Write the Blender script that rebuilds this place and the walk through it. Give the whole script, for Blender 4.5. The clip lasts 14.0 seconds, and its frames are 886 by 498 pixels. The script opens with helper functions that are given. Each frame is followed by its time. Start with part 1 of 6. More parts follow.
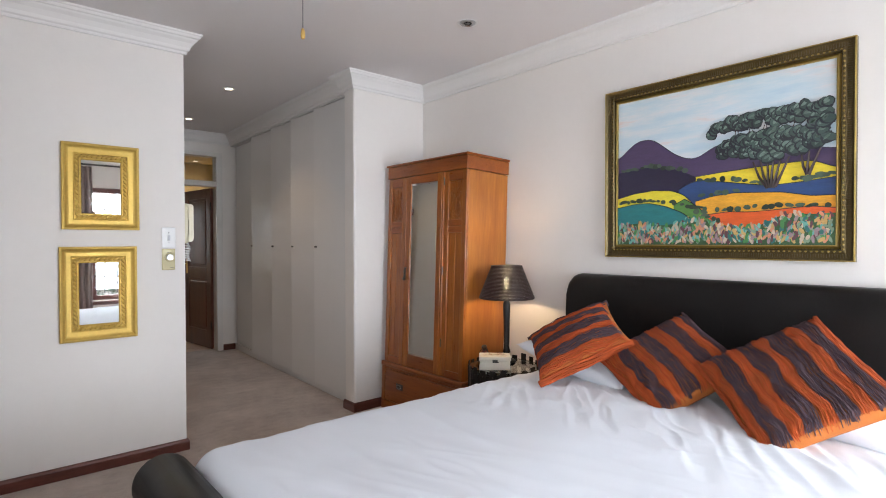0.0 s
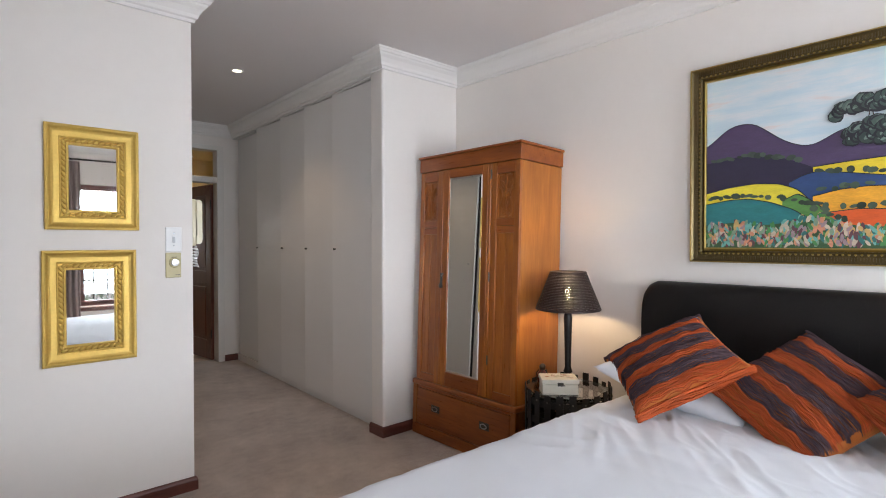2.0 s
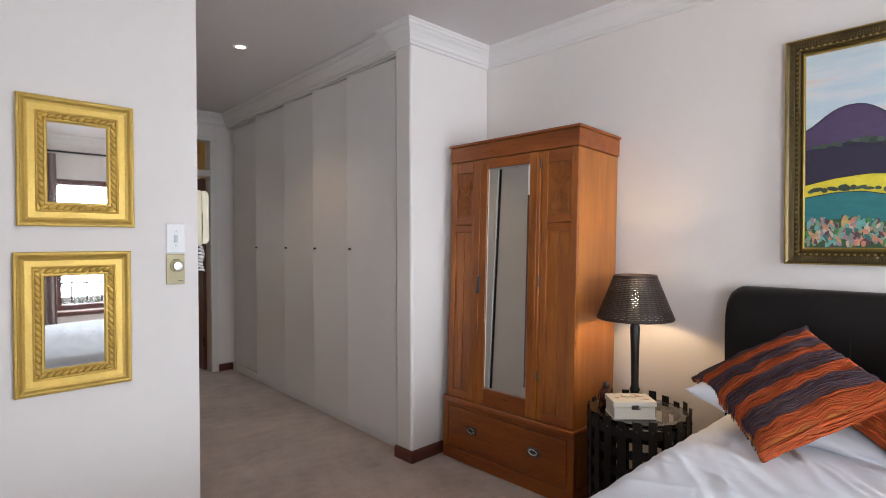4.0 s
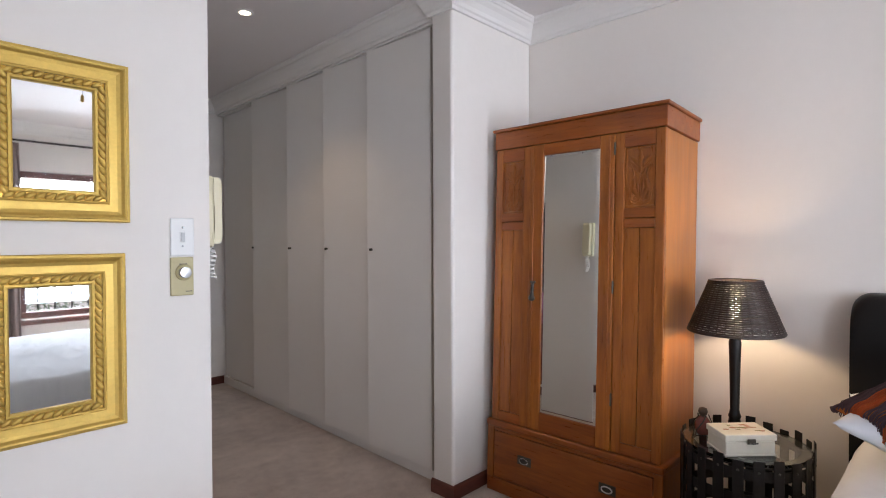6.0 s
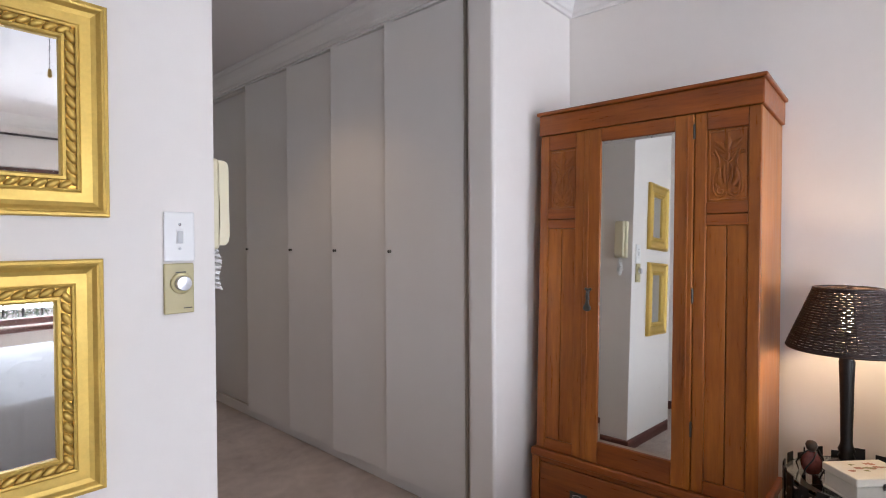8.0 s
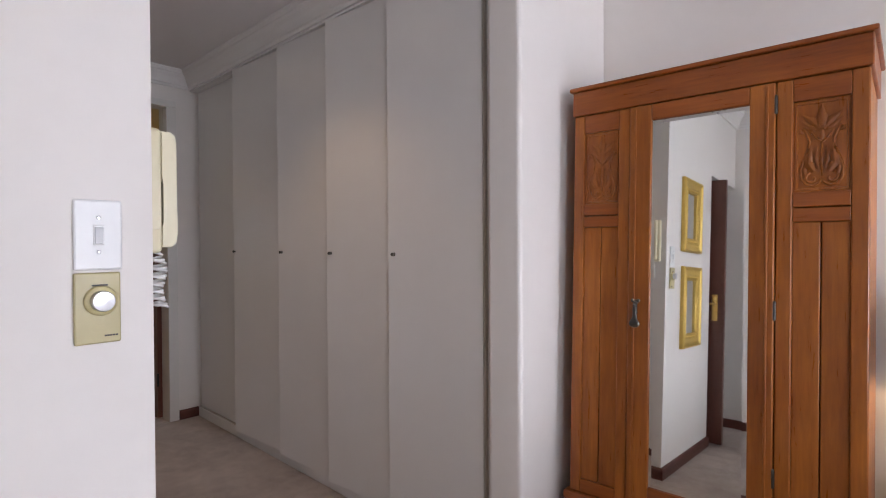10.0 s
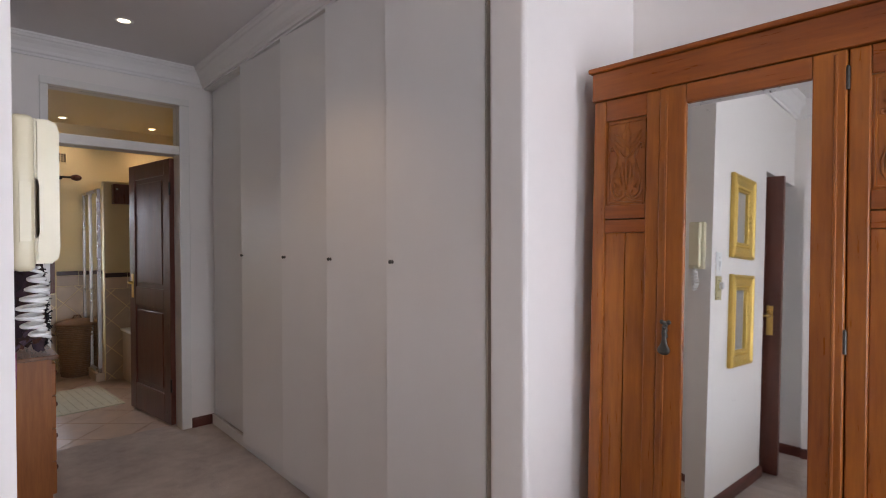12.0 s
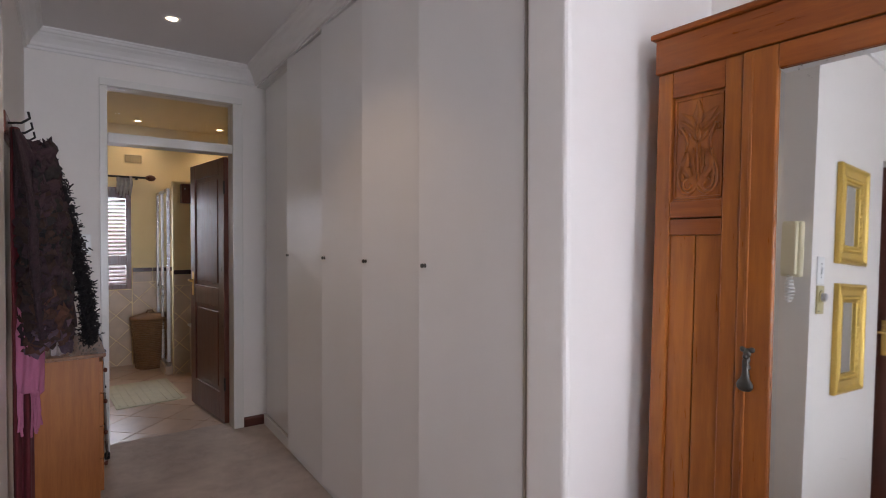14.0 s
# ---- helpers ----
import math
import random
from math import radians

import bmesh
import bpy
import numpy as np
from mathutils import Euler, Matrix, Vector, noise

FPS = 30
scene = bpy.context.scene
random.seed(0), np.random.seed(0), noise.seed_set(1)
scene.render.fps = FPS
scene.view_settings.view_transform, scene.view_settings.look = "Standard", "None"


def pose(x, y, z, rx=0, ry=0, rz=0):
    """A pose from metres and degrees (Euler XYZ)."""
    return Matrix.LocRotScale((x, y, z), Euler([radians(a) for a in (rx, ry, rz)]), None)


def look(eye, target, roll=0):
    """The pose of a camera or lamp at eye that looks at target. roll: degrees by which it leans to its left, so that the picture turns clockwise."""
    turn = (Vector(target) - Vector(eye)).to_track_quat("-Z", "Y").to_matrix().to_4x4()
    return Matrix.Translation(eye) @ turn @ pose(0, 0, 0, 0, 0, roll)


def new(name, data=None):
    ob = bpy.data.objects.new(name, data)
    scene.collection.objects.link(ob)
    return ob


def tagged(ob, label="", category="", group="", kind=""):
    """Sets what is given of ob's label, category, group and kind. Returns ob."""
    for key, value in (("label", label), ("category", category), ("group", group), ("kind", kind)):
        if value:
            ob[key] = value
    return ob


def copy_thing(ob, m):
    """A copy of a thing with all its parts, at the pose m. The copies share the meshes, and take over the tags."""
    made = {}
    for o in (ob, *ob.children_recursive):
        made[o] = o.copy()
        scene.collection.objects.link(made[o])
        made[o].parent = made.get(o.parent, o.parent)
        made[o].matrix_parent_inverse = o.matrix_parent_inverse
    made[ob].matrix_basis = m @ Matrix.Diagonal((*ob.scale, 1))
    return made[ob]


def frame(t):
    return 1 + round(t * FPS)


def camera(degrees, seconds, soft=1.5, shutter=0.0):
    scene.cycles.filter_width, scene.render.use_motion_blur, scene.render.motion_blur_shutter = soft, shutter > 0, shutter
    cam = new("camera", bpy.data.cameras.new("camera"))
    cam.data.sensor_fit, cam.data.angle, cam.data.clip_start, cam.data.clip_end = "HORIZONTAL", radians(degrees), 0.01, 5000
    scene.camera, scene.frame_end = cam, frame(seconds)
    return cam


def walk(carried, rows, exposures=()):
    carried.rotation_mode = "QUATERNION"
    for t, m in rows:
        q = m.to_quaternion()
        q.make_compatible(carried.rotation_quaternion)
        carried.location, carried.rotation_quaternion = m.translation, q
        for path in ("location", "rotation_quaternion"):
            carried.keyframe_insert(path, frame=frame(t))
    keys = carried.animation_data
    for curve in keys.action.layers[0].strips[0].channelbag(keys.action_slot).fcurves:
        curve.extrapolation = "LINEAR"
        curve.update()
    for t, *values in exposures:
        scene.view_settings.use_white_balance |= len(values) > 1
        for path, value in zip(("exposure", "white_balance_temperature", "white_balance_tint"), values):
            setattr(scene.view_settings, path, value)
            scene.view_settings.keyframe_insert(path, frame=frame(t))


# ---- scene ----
cam = camera(80.0, 14.0, soft=1.0)
PATH = [
    (0, (-0.195, -0.019, 1.36), (1.122, 1.485, 1.333), -0.1),
    (0.5, (-0.172, 0.126, 1.368), (1.153, 1.624, 1.339), -0.1),
    (1, (-0.146, 0.253, 1.366), (1.185, 1.745, 1.337), -0.1),
    (1.5, (-0.131, 0.424, 1.375), (1.201, 1.915, 1.348), -0.1),
    (2, (-0.128, 0.593, 1.372), (1.216, 2.074, 1.346), -0.1),
    (2.5, (-0.115, 0.73, 1.368), (1.244, 2.198, 1.343), -0.1),
    (3, (-0.103, 0.883, 1.37), (1.266, 2.341, 1.349), -0.1),
    (3.2, (-0.1, 0.935, 1.377), (1.272, 2.39, 1.354), -0.1),
    (5.5, (-0.023, 1.583, 1.37), (1.419, 2.969, 1.336), -0.2),
    (6, (-0.011, 1.746, 1.374), (1.445, 3.117, 1.341), -0.2),
    (6.5, (0.004, 1.865, 1.379), (1.471, 3.224, 1.343), -0.2),
    (7, (0.04, 2.0, 1.377), (1.52, 3.344, 1.346), -0.3),
    (7.5, (0.075, 2.116, 1.384), (1.563, 3.451, 1.351), -0.3),
    (8, (0.117, 2.218, 1.375), (1.617, 3.54, 1.343), -0.3),
    (8.2, (0.145, 2.253, 1.37), (1.645, 3.575, 1.339), -0.5),
    (10.3, (0.452, 2.55, 1.372), (1.944, 3.882, 1.35), -0.2),
    (10.5, (0.49, 2.557, 1.377), (1.973, 3.899, 1.352), -0.2),
    (11, (0.561, 2.586, 1.389), (2.02, 3.953, 1.363), -0.2),
    (11.5, (0.643, 2.596, 1.401), (2.071, 3.996, 1.374), -0.2),
    (12, (0.724, 2.598, 1.399), (2.104, 4.046, 1.373), -0.2),
    (12.5, (0.785, 2.617, 1.396), (2.114, 4.112, 1.368), -0.2),
    (13, (0.861, 2.647, 1.389), (2.137, 4.187, 1.361), -0.1),
    (13.5, (0.936, 2.673, 1.398), (2.158, 4.256, 1.367), 0.0),
    (14, (0.994, 2.697, 1.412), (2.162, 4.32, 1.38), 0.1),
]
STOPS = [(0, -0.02, 6800, 14), (2, -0.04, 6800, 14), (3, -0.04, 6800, 15), (5.5, 0.03, 6650, 16), (8, 0.08, 6600, 18), (10.5, 0.04, 6750, 21), (14, 0.09, 6680, 21)]
walk(cam, [(t, look(eye, target, roll)) for t, eye, target, roll in PATH], STOPS)

# ---- world and light ----
wd = bpy.data.worlds.new("sky")
scene.world = wd
wd.use_nodes = True
_sky = wd.node_tree.nodes.new("ShaderNodeTexSky")
_sky.sky_type, _sky.sun_disc = "NISHITA", False
_sky.sun_elevation, _sky.sun_rotation = radians(48), radians(200)
wd.node_tree.links.new(_sky.outputs[0], wd.node_tree.nodes["Background"].inputs[0])
wd.node_tree.nodes["Background"].inputs[1].default_value = 0.12

CEIL = 2.705
EAST, NORTH, SOUTH, WEST = 2.765, 3.69, -1.85, -0.87
PASS, FAR = 0.81, 6.80
GDOOR = (-1.35, 0.45, 0.0, 2.08)
WIN = (1.04, 2.56, 0.50, 2.17)


def lamp(name, kind, energy, m, color=(1, 1, 1), **settings):
    data = bpy.data.lights.new(name, kind)
    data.energy, data.color = energy, color
    for key, value in settings.items():
        if key == "size":
            data.size = value
        elif key == "size_y":
            data.shape, data.size_y = "RECTANGLE", value
        elif key == "radius":
            data.shadow_soft_size = value
        elif key == "cone":
            data.spot_size, data.spot_blend = radians(value), 0.6
    ob = new(name, data)
    ob.matrix_world = m
    return ob


sun = lamp("sun", "SUN", 3.0, look((0, -5, 6), (-0.6, 0, 0)), (1, 0.94, 0.85))
sun.data.angle = radians(0.5)
DAY = (0.75, 0.875, 1.0)
lamp("window_light", "AREA", 115, look(((WIN[0] + WIN[1]) / 2, SOUTH - 0.24, 1.35), ((WIN[0] + WIN[1]) / 2 - 0.35, 3, -1.0)), DAY, size=1.45, size_y=1.6).data.spread = radians(150)
# Lamp added for daylight from an assumed west opening, aimed at the closets.
lamp("glass_door_light", "AREA", 86, look((WEST - 0.75, -1.4, 1.1), (2.1, 5.6, 1.0)), DAY, size=1.4, size_y=1.95)
lamp("bathroom_window_light", "AREA", 24, look((1.33, 9.70, 1.45), (1.6, 7, 1.0)), DAY, size=0.5, size_y=0.9)
WARM = (1.0, 0.74, 0.45)
DOWNLIGHTS = ((1.455, 4.705, True), (1.52, 6.137, True), (2.07, 2.334, False))
for lx, ly, lit in DOWNLIGHTS:
    if lit:
        lamp("downlight_beam", "SPOT", 15 if ly < 5 else 1.6, look((lx, ly, CEIL - 0.012), (lx, ly, 0)), WARM, radius=0.03, cone=104)
BATHLIGHTS = ((1.66, 9.3), (2.5, 9.3))
for lx, ly in BATHLIGHTS:
    lamp("bathroom_downlight_beam", "SPOT", 7.5, look((lx, ly, CEIL - 0.012), (lx, ly, 0)), (1.0, 0.78, 0.55), radius=0.03, cone=130)
LAMP = (2.476, 2.379)
lamp("bulb_light", "POINT", 4.0, Matrix.Translation((LAMP[0], LAMP[1], 1.085)), (1.0, 0.72, 0.42), radius=0.028)

# ---- materials ----
def ramp(nt, fac, stops):
    n = nt.nodes.new("ShaderNodeValToRGB")
    el = n.color_ramp.elements
    while len(el) < len(stops):
        el.new(0.5)
    for e, (p, c) in zip(el, stops):
        e.position, e.color = p, (*c, 1)
    nt.links.new(fac, n.inputs[0])
    return n.outputs[0]


def coords(nt, scale=(1, 1, 1), turn=(0, 0, 0)):
    c = nt.nodes.new("ShaderNodeTexCoord")
    m = nt.nodes.new("ShaderNodeMapping")
    m.inputs["Scale"].default_value = scale
    m.inputs["Rotation"].default_value = [radians(a) for a in turn]
    nt.links.new(c.outputs["Object"], m.inputs[0])
    return m.outputs[0]


def noise_tex(nt, vec, scale, detail=4, rough=0.55):
    n = nt.nodes.new("ShaderNodeTexNoise")
    n.inputs["Scale"].default_value, n.inputs["Detail"].default_value, n.inputs["Roughness"].default_value = scale, detail, rough
    nt.links.new(vec, n.inputs["Vector"])
    return n.outputs[0]


def math_node(nt, op, a, b):
    n = nt.nodes.new("ShaderNodeMath")
    n.operation = op
    for i, v in enumerate((a, b)):
        if isinstance(v, (int, float)):
            n.inputs[i].default_value = v
        else:
            nt.links.new(v, n.inputs[i])
    return n.outputs[0]


def shade(c, f):
    return tuple(min(1, v * f) for v in c)


def base_mat(name, rough=0.5, metal=0.0):
    m = bpy.data.materials.new(name)
    m.use_nodes = True
    b = m.node_tree.nodes["Principled BSDF"]
    b.inputs["Roughness"].default_value, b.inputs["Metallic"].default_value = rough, metal
    return m, m.node_tree, b


def bump(nt, b, height, strength, dist):
    n = nt.nodes.new("ShaderNodeBump")
    n.inputs["Strength"].default_value, n.inputs["Distance"].default_value = strength, dist
    nt.links.new(height, n.inputs["Height"])
    nt.links.new(n.outputs[0], b.inputs["Normal"])


def plain(name, c, rough=0.5, metal=0.0, big=3, fine=60, vary=0.08, relief=0.15, dist=0.002, scale=(1, 1, 1), island=False):
    """A surface with stains at one scale, grain at another and a fine relief."""
    m, nt, b = base_mat(name, rough, metal)
    v = coords(nt, scale)
    n1, n2 = noise_tex(nt, v, big, 5), noise_tex(nt, v, fine, 3)
    mix = math_node(nt, "ADD", math_node(nt, "MULTIPLY", n1, 0.6), math_node(nt, "MULTIPLY", n2, 0.4))
    if island:
        g = nt.nodes.new("ShaderNodeNewGeometry")
        mix = math_node(nt, "ADD", math_node(nt, "MULTIPLY", mix, 0.5), math_node(nt, "MULTIPLY", g.outputs["Random Per Island"], 0.5))
    nt.links.new(ramp(nt, mix, [(0.25, shade(c, 1 - vary)), (0.75, shade(c, 1 + vary))]), b.inputs["Base Color"])
    r = ramp(nt, n1, [(0.3, (rough * 0.88,) * 3), (0.7, (min(1, rough * 1.12),) * 3)])
    nt.links.new(r, b.inputs["Roughness"])
    bump(nt, b, n2, relief, dist)
    return m


def wood(name, dark, light, rough=0.35, stretch=(14, 14, 1.2), relief=0.1, coat=0.0):
    m, nt, b = base_mat(name, rough)
    v = coords(nt, stretch)
    n1, n2 = noise_tex(nt, v, 1.6, 6, 0.6), noise_tex(nt, v, 9, 4, 0.6)
    v3 = coords(nt, (1, 1, 1))
    n3 = noise_tex(nt, v3, 1.7, 3)
    mix = math_node(nt, "ADD", math_node(nt, "MULTIPLY", n1, 0.45), math_node(nt, "MULTIPLY", n2, 0.25))
    mix = math_node(nt, "ADD", mix, math_node(nt, "MULTIPLY", n3, 0.3))
    mid = tuple((a + c) / 2 for a, c in zip(dark, light))
    nt.links.new(ramp(nt, mix, [(0.36, dark), (0.5, mid), (0.62, light)]), b.inputs["Base Color"])
    nt.links.new(ramp(nt, n2, [(0.3, (rough * 0.8,) * 3), (0.7, (rough * 1.2,) * 3)]), b.inputs["Roughness"])
    b.inputs["Coat Weight"].default_value = coat
    b.inputs["Coat Roughness"].default_value = 0.2
    bump(nt, b, n2, relief, 0.001)
    return m


def glowing(name, c, strength):
    m, nt, b = base_mat(name, 0.5)
    b.inputs["Emission Color"].default_value = (*c, 1)
    b.inputs["Emission Strength"].default_value = strength
    b.inputs["Base Color"].default_value = (*c, 1)
    return m


def glass_mat(name, tint=(1, 1, 1), rough=0.0):
    m, nt, b = base_mat(name, rough)
    b.inputs["Base Color"].default_value = (*tint, 1)
    b.inputs["Transmission Weight"].default_value = 1.0
    b.inputs["IOR"].default_value = 1.45
    return m


def mirror_mat(name, c=(0.86, 0.88, 0.87)):
    m, nt, b = base_mat(name, 0.02, 1.0)
    v = coords(nt)
    n = noise_tex(nt, v, 40, 4)
    nt.links.new(ramp(nt, n, [(0.62, c), (0.8, shade(c, 0.9))]), b.inputs["Base Color"])
    return m


def carpet_mat():
    m, nt, b = base_mat("carpet", 0.95)
    v = coords(nt)
    n1, n2, n3 = noise_tex(nt, v, 2.2, 5, 0.6), noise_tex(nt, v, 420, 2), noise_tex(nt, v, 9, 4, 0.7)
    mix = math_node(nt, "ADD", math_node(nt, "MULTIPLY", n1, 0.5), math_node(nt, "MULTIPLY", n3, 0.32))
    mix = math_node(nt, "ADD", mix, math_node(nt, "MULTIPLY", n2, 0.18))
    nt.links.new(ramp(nt, mix, [(0.37, (0.33, 0.25, 0.205)), (0.5, (0.47, 0.375, 0.315)), (0.62, (0.60, 0.49, 0.42))]), b.inputs["Base Color"])
    b.inputs["Sheen Weight"].default_value = 0.3
    bump(nt, b, n2, 0.7, 0.004)
    return m


WALL = plain("wall_paint", (0.80, 0.752, 0.705), 0.6, big=1.2, fine=24, vary=0.02, relief=0.10, dist=0.004)
CEILING = plain("ceiling_paint", (0.76, 0.72, 0.705), 0.7, big=0.9, fine=120, vary=0.02, relief=0.08)
CORNICE = plain("cornice_plaster", (0.80, 0.77, 0.74), 0.55, vary=0.02)
WHITEWOOD = plain("white_gloss_paint", (0.74, 0.71, 0.66), 0.3, big=2, fine=90, vary=0.025, relief=0.05)
CLOSET, _nt, _b = base_mat("closet_enamel", 0.25)
_n = noise_tex(_nt, coords(_nt, (1, 1, 0.35)), 1.4, 4)
_nt.links.new(ramp(_nt, _n, [(0.3, (0.795, 0.77, 0.74)), (0.7, (0.825, 0.80, 0.775))]), _b.inputs["Base Color"])
CARPET = carpet_mat()
SKIRT = wood("baseboard_wood", (0.07, 0.018, 0.012), (0.16, 0.045, 0.03), 0.35, (3, 3, 14))
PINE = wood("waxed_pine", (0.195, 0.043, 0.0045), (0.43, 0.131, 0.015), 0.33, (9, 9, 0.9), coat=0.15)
# Lighter pine for the wardrobe sides; lamplight is painted into its colour.
PINE_LIT = wood("waxed_pine_lit", (0.26, 0.072, 0.010), (0.48, 0.168, 0.028), 0.36, (7, 7, 0.7), coat=0.1)
PINE_H = wood("waxed_pine_rail", (0.165, 0.033, 0.004), (0.37, 0.096, 0.0115), 0.33, (0.9, 9, 9), coat=0.15)
OAK = wood("chest_veneer", (0.26, 0.078, 0.012), (0.41, 0.142, 0.028), 0.4, (16, 16, 1.3))
DARKWOOD = wood("dark_hardwood", (0.075, 0.022, 0.015), (0.17, 0.05, 0.03), 0.3, (10, 10, 0.8), coat=0.1)
DOORWOOD = wood("stained_door_wood", (0.085, 0.023, 0.014), (0.15, 0.044, 0.026), 0.34, (7, 7, 0.7), relief=0.03, coat=0.1)
LEATHER = plain("black_leather", (0.010, 0.0085, 0.008), 0.42, big=2, fine=160, vary=0.25, relief=0.25, dist=0.0015)
LINEN = plain("white_cotton", (0.80, 0.825, 0.87), 0.85, big=5, fine=700, vary=0.015, relief=0.12, dist=0.001)
LEATHER.node_tree.nodes["Principled BSDF"].inputs["Specular IOR Level"].default_value = 0.22
ORANGE = plain("rust_yarn", (0.44, 0.072, 0.012), 0.95, big=9, fine=300, vary=0.26, relief=0.4, island=True)
PLUM = plain("plum_yarn", (0.078, 0.043, 0.052), 0.95, big=9, fine=300, vary=0.22, relief=0.4, island=True)
AMBER = plain("amber_cloth", (0.46, 0.13, 0.022), 0.9, big=9, fine=300, vary=0.2, relief=0.3)
GOLD = plain("gilt_frame", (0.62, 0.415, 0.105), 0.5, 0.65, big=8, fine=80, vary=0.18, relief=0.15, dist=0.0015)
OLDGOLD = plain("antique_gilt", (0.13, 0.092, 0.038), 0.42, 0.7, big=12, fine=90, vary=0.35, relief=0.3)
BRIGHTGOLD = plain("gilt_fillet", (0.42, 0.29, 0.085), 0.4, 0.8, big=12, fine=90, vary=0.2)
MIRROR = mirror_mat("silvered_glass")
IVORY = plain("ivory_plastic", (0.72, 0.65, 0.45), 0.35, vary=0.03, relief=0.03)
WHITEPLASTIC = plain("white_plastic", (0.80, 0.79, 0.77), 0.35, vary=0.02, relief=0.03)
BRASS = plain("brass", (0.72, 0.46, 0.14), 0.3, 0.9, vary=0.15)
STEEL = plain("steel", (0.55, 0.55, 0.56), 0.28, 0.95, vary=0.1)
IRON = plain("black_iron", (0.02, 0.018, 0.017), 0.45, 0.5, vary=0.3, relief=0.3)
PEWTER = plain("dark_pewter", (0.10, 0.095, 0.085), 0.35, 0.9, big=20, fine=120, vary=0.4, relief=0.3)
WICKER = plain("black_wicker", (0.034, 0.019, 0.017), 0.42, big=15, fine=90, vary=0.4, relief=0.3)
CLEAR = glass_mat("clear_glass")


# ---- mesh helpers ----
def part(name, bm, material, parent=None, label="", smooth=False):
    """Links a bmesh as one mesh object, under a thing or a part."""
    bmesh.ops.recalc_face_normals(bm, faces=bm.faces)
    me = bpy.data.meshes.new(name)
    bm.to_mesh(me)
    bm.free()
    if smooth:
        for p in me.polygons:
            p.use_smooth = True
    me.materials.append(material)
    ob = new(name, me)
    if parent is not None:
        ob.parent = parent
    return tagged(ob, label)


def thing(name, label, category, m=None, group="", kind=""):
    ob = tagged(new(name), label, category, group, kind)
    if m is not None:
        ob.matrix_world = m
    return ob


def box(bm, x0, x1, y0, y1, z0, z1, bevel=0.0, seg=2, m=None):
    r = bmesh.ops.create_cube(bm, size=1, matrix=Matrix.Translation(((x0 + x1) / 2, (y0 + y1) / 2, (z0 + z1) / 2)) @ Matrix.Diagonal((x1 - x0, y1 - y0, z1 - z0, 1)))
    vs = r["verts"]
    if bevel:
        edges = list({e for v in vs for e in v.link_edges})
        g = bmesh.ops.bevel(bm, geom=edges, offset=bevel, segments=seg, profile=0.5, affect="EDGES", clamp_overlap=True)
        vs = list({v for f in g["faces"] for v in f.verts} | {v for v in vs if v.is_valid})
    if m is not None:
        bmesh.ops.transform(bm, matrix=m, verts=vs)
    return bm


def boxm(*a, **k):
    return box(bmesh.new(), *a, **k)


def lathe(profile, n=32, m=None, bm=None, cap=True):
    """Turns (radius, height) pairs round the z axis."""
    bm = bm or bmesh.new()
    rings = []
    for r, z in profile:
        rings.append([bm.verts.new((r * math.cos(2 * math.pi * i / n), r * math.sin(2 * math.pi * i / n), z)) for i in range(n)])
    for a, b in zip(rings, rings[1:]):
        for i in range(n):
            bm.faces.new((a[i], a[(i + 1) % n], b[(i + 1) % n], b[i]))
    if cap:
        bm.faces.new(rings[0][::-1])
        bm.faces.new(rings[-1])
    if m is not None:
        bmesh.ops.transform(bm, matrix=m, verts=[v for r in rings for v in r])
    return bm


def tube(points, radius, n=6, bm=None, flat=1.0):
    """A tube along points; radius is a number or one for each point."""
    bm = bm or bmesh.new()
    pts = [Vector(p) for p in points]
    rings, side = [], None
    for i, p in enumerate(pts):
        d = (pts[min(i + 1, len(pts) - 1)] - pts[max(i - 1, 0)])
        d = d.normalized() if d.length > 1e-9 else Vector((0, 0, 1))
        if side is None:
            side = d.orthogonal().normalized()
        side = (side - d * side.dot(d))
        side = side.normalized() if side.length > 1e-6 else d.orthogonal().normalized()
        up = d.cross(side)
        r = radius[i] if isinstance(radius, (list, tuple)) else radius
        rings.append([bm.verts.new(p + side * (r * math.cos(2 * math.pi * k / n)) + up * (r * flat * math.sin(2 * math.pi * k / n))) for k in range(n)])
    for a, b in zip(rings, rings[1:]):
        for k in range(n):
            bm.faces.new((a[k], a[(k + 1) % n], b[(k + 1) % n], b[k]))
    bm.faces.new(rings[0][::-1])
    bm.faces.new(rings[-1])
    return bm


def sweep(profile, path, closed=False):
    """Runs a profile of (out, z) along a plan path, out being to the path's right, with mitred corners."""
    bm = bmesh.new()
    pts = [Vector(p) for p in path]
    n = len(pts)
    rows = []
    for i, p in enumerate(pts):
        a = pts[i] - pts[i - 1] if (i > 0 or closed) else pts[i + 1] - pts[i]
        b = pts[(i + 1) % n] - pts[i] if (i < n - 1 or closed) else a
        na, nb = Vector((a.y, -a.x)).normalized(), Vector((b.y, -b.x)).normalized()
        mid = (na + nb).normalized()
        k = 1 / max(0.2, mid.dot(na))
        rows.append([bm.verts.new((p.x + mid.x * k * o, p.y + mid.y * k * o, z)) for o, z in profile])
    pairs = list(zip(rows, rows[1:])) + ([(rows[-1], rows[0])] if closed else [])
    m = len(profile)
    for a, b in pairs:
        for j in range(m):
            bm.faces.new((a[j], a[(j + 1) % m], b[(j + 1) % m], b[j]))
    if not closed:
        bm.faces.new(rows[0])
        bm.faces.new(rows[-1][::-1])
    return bm


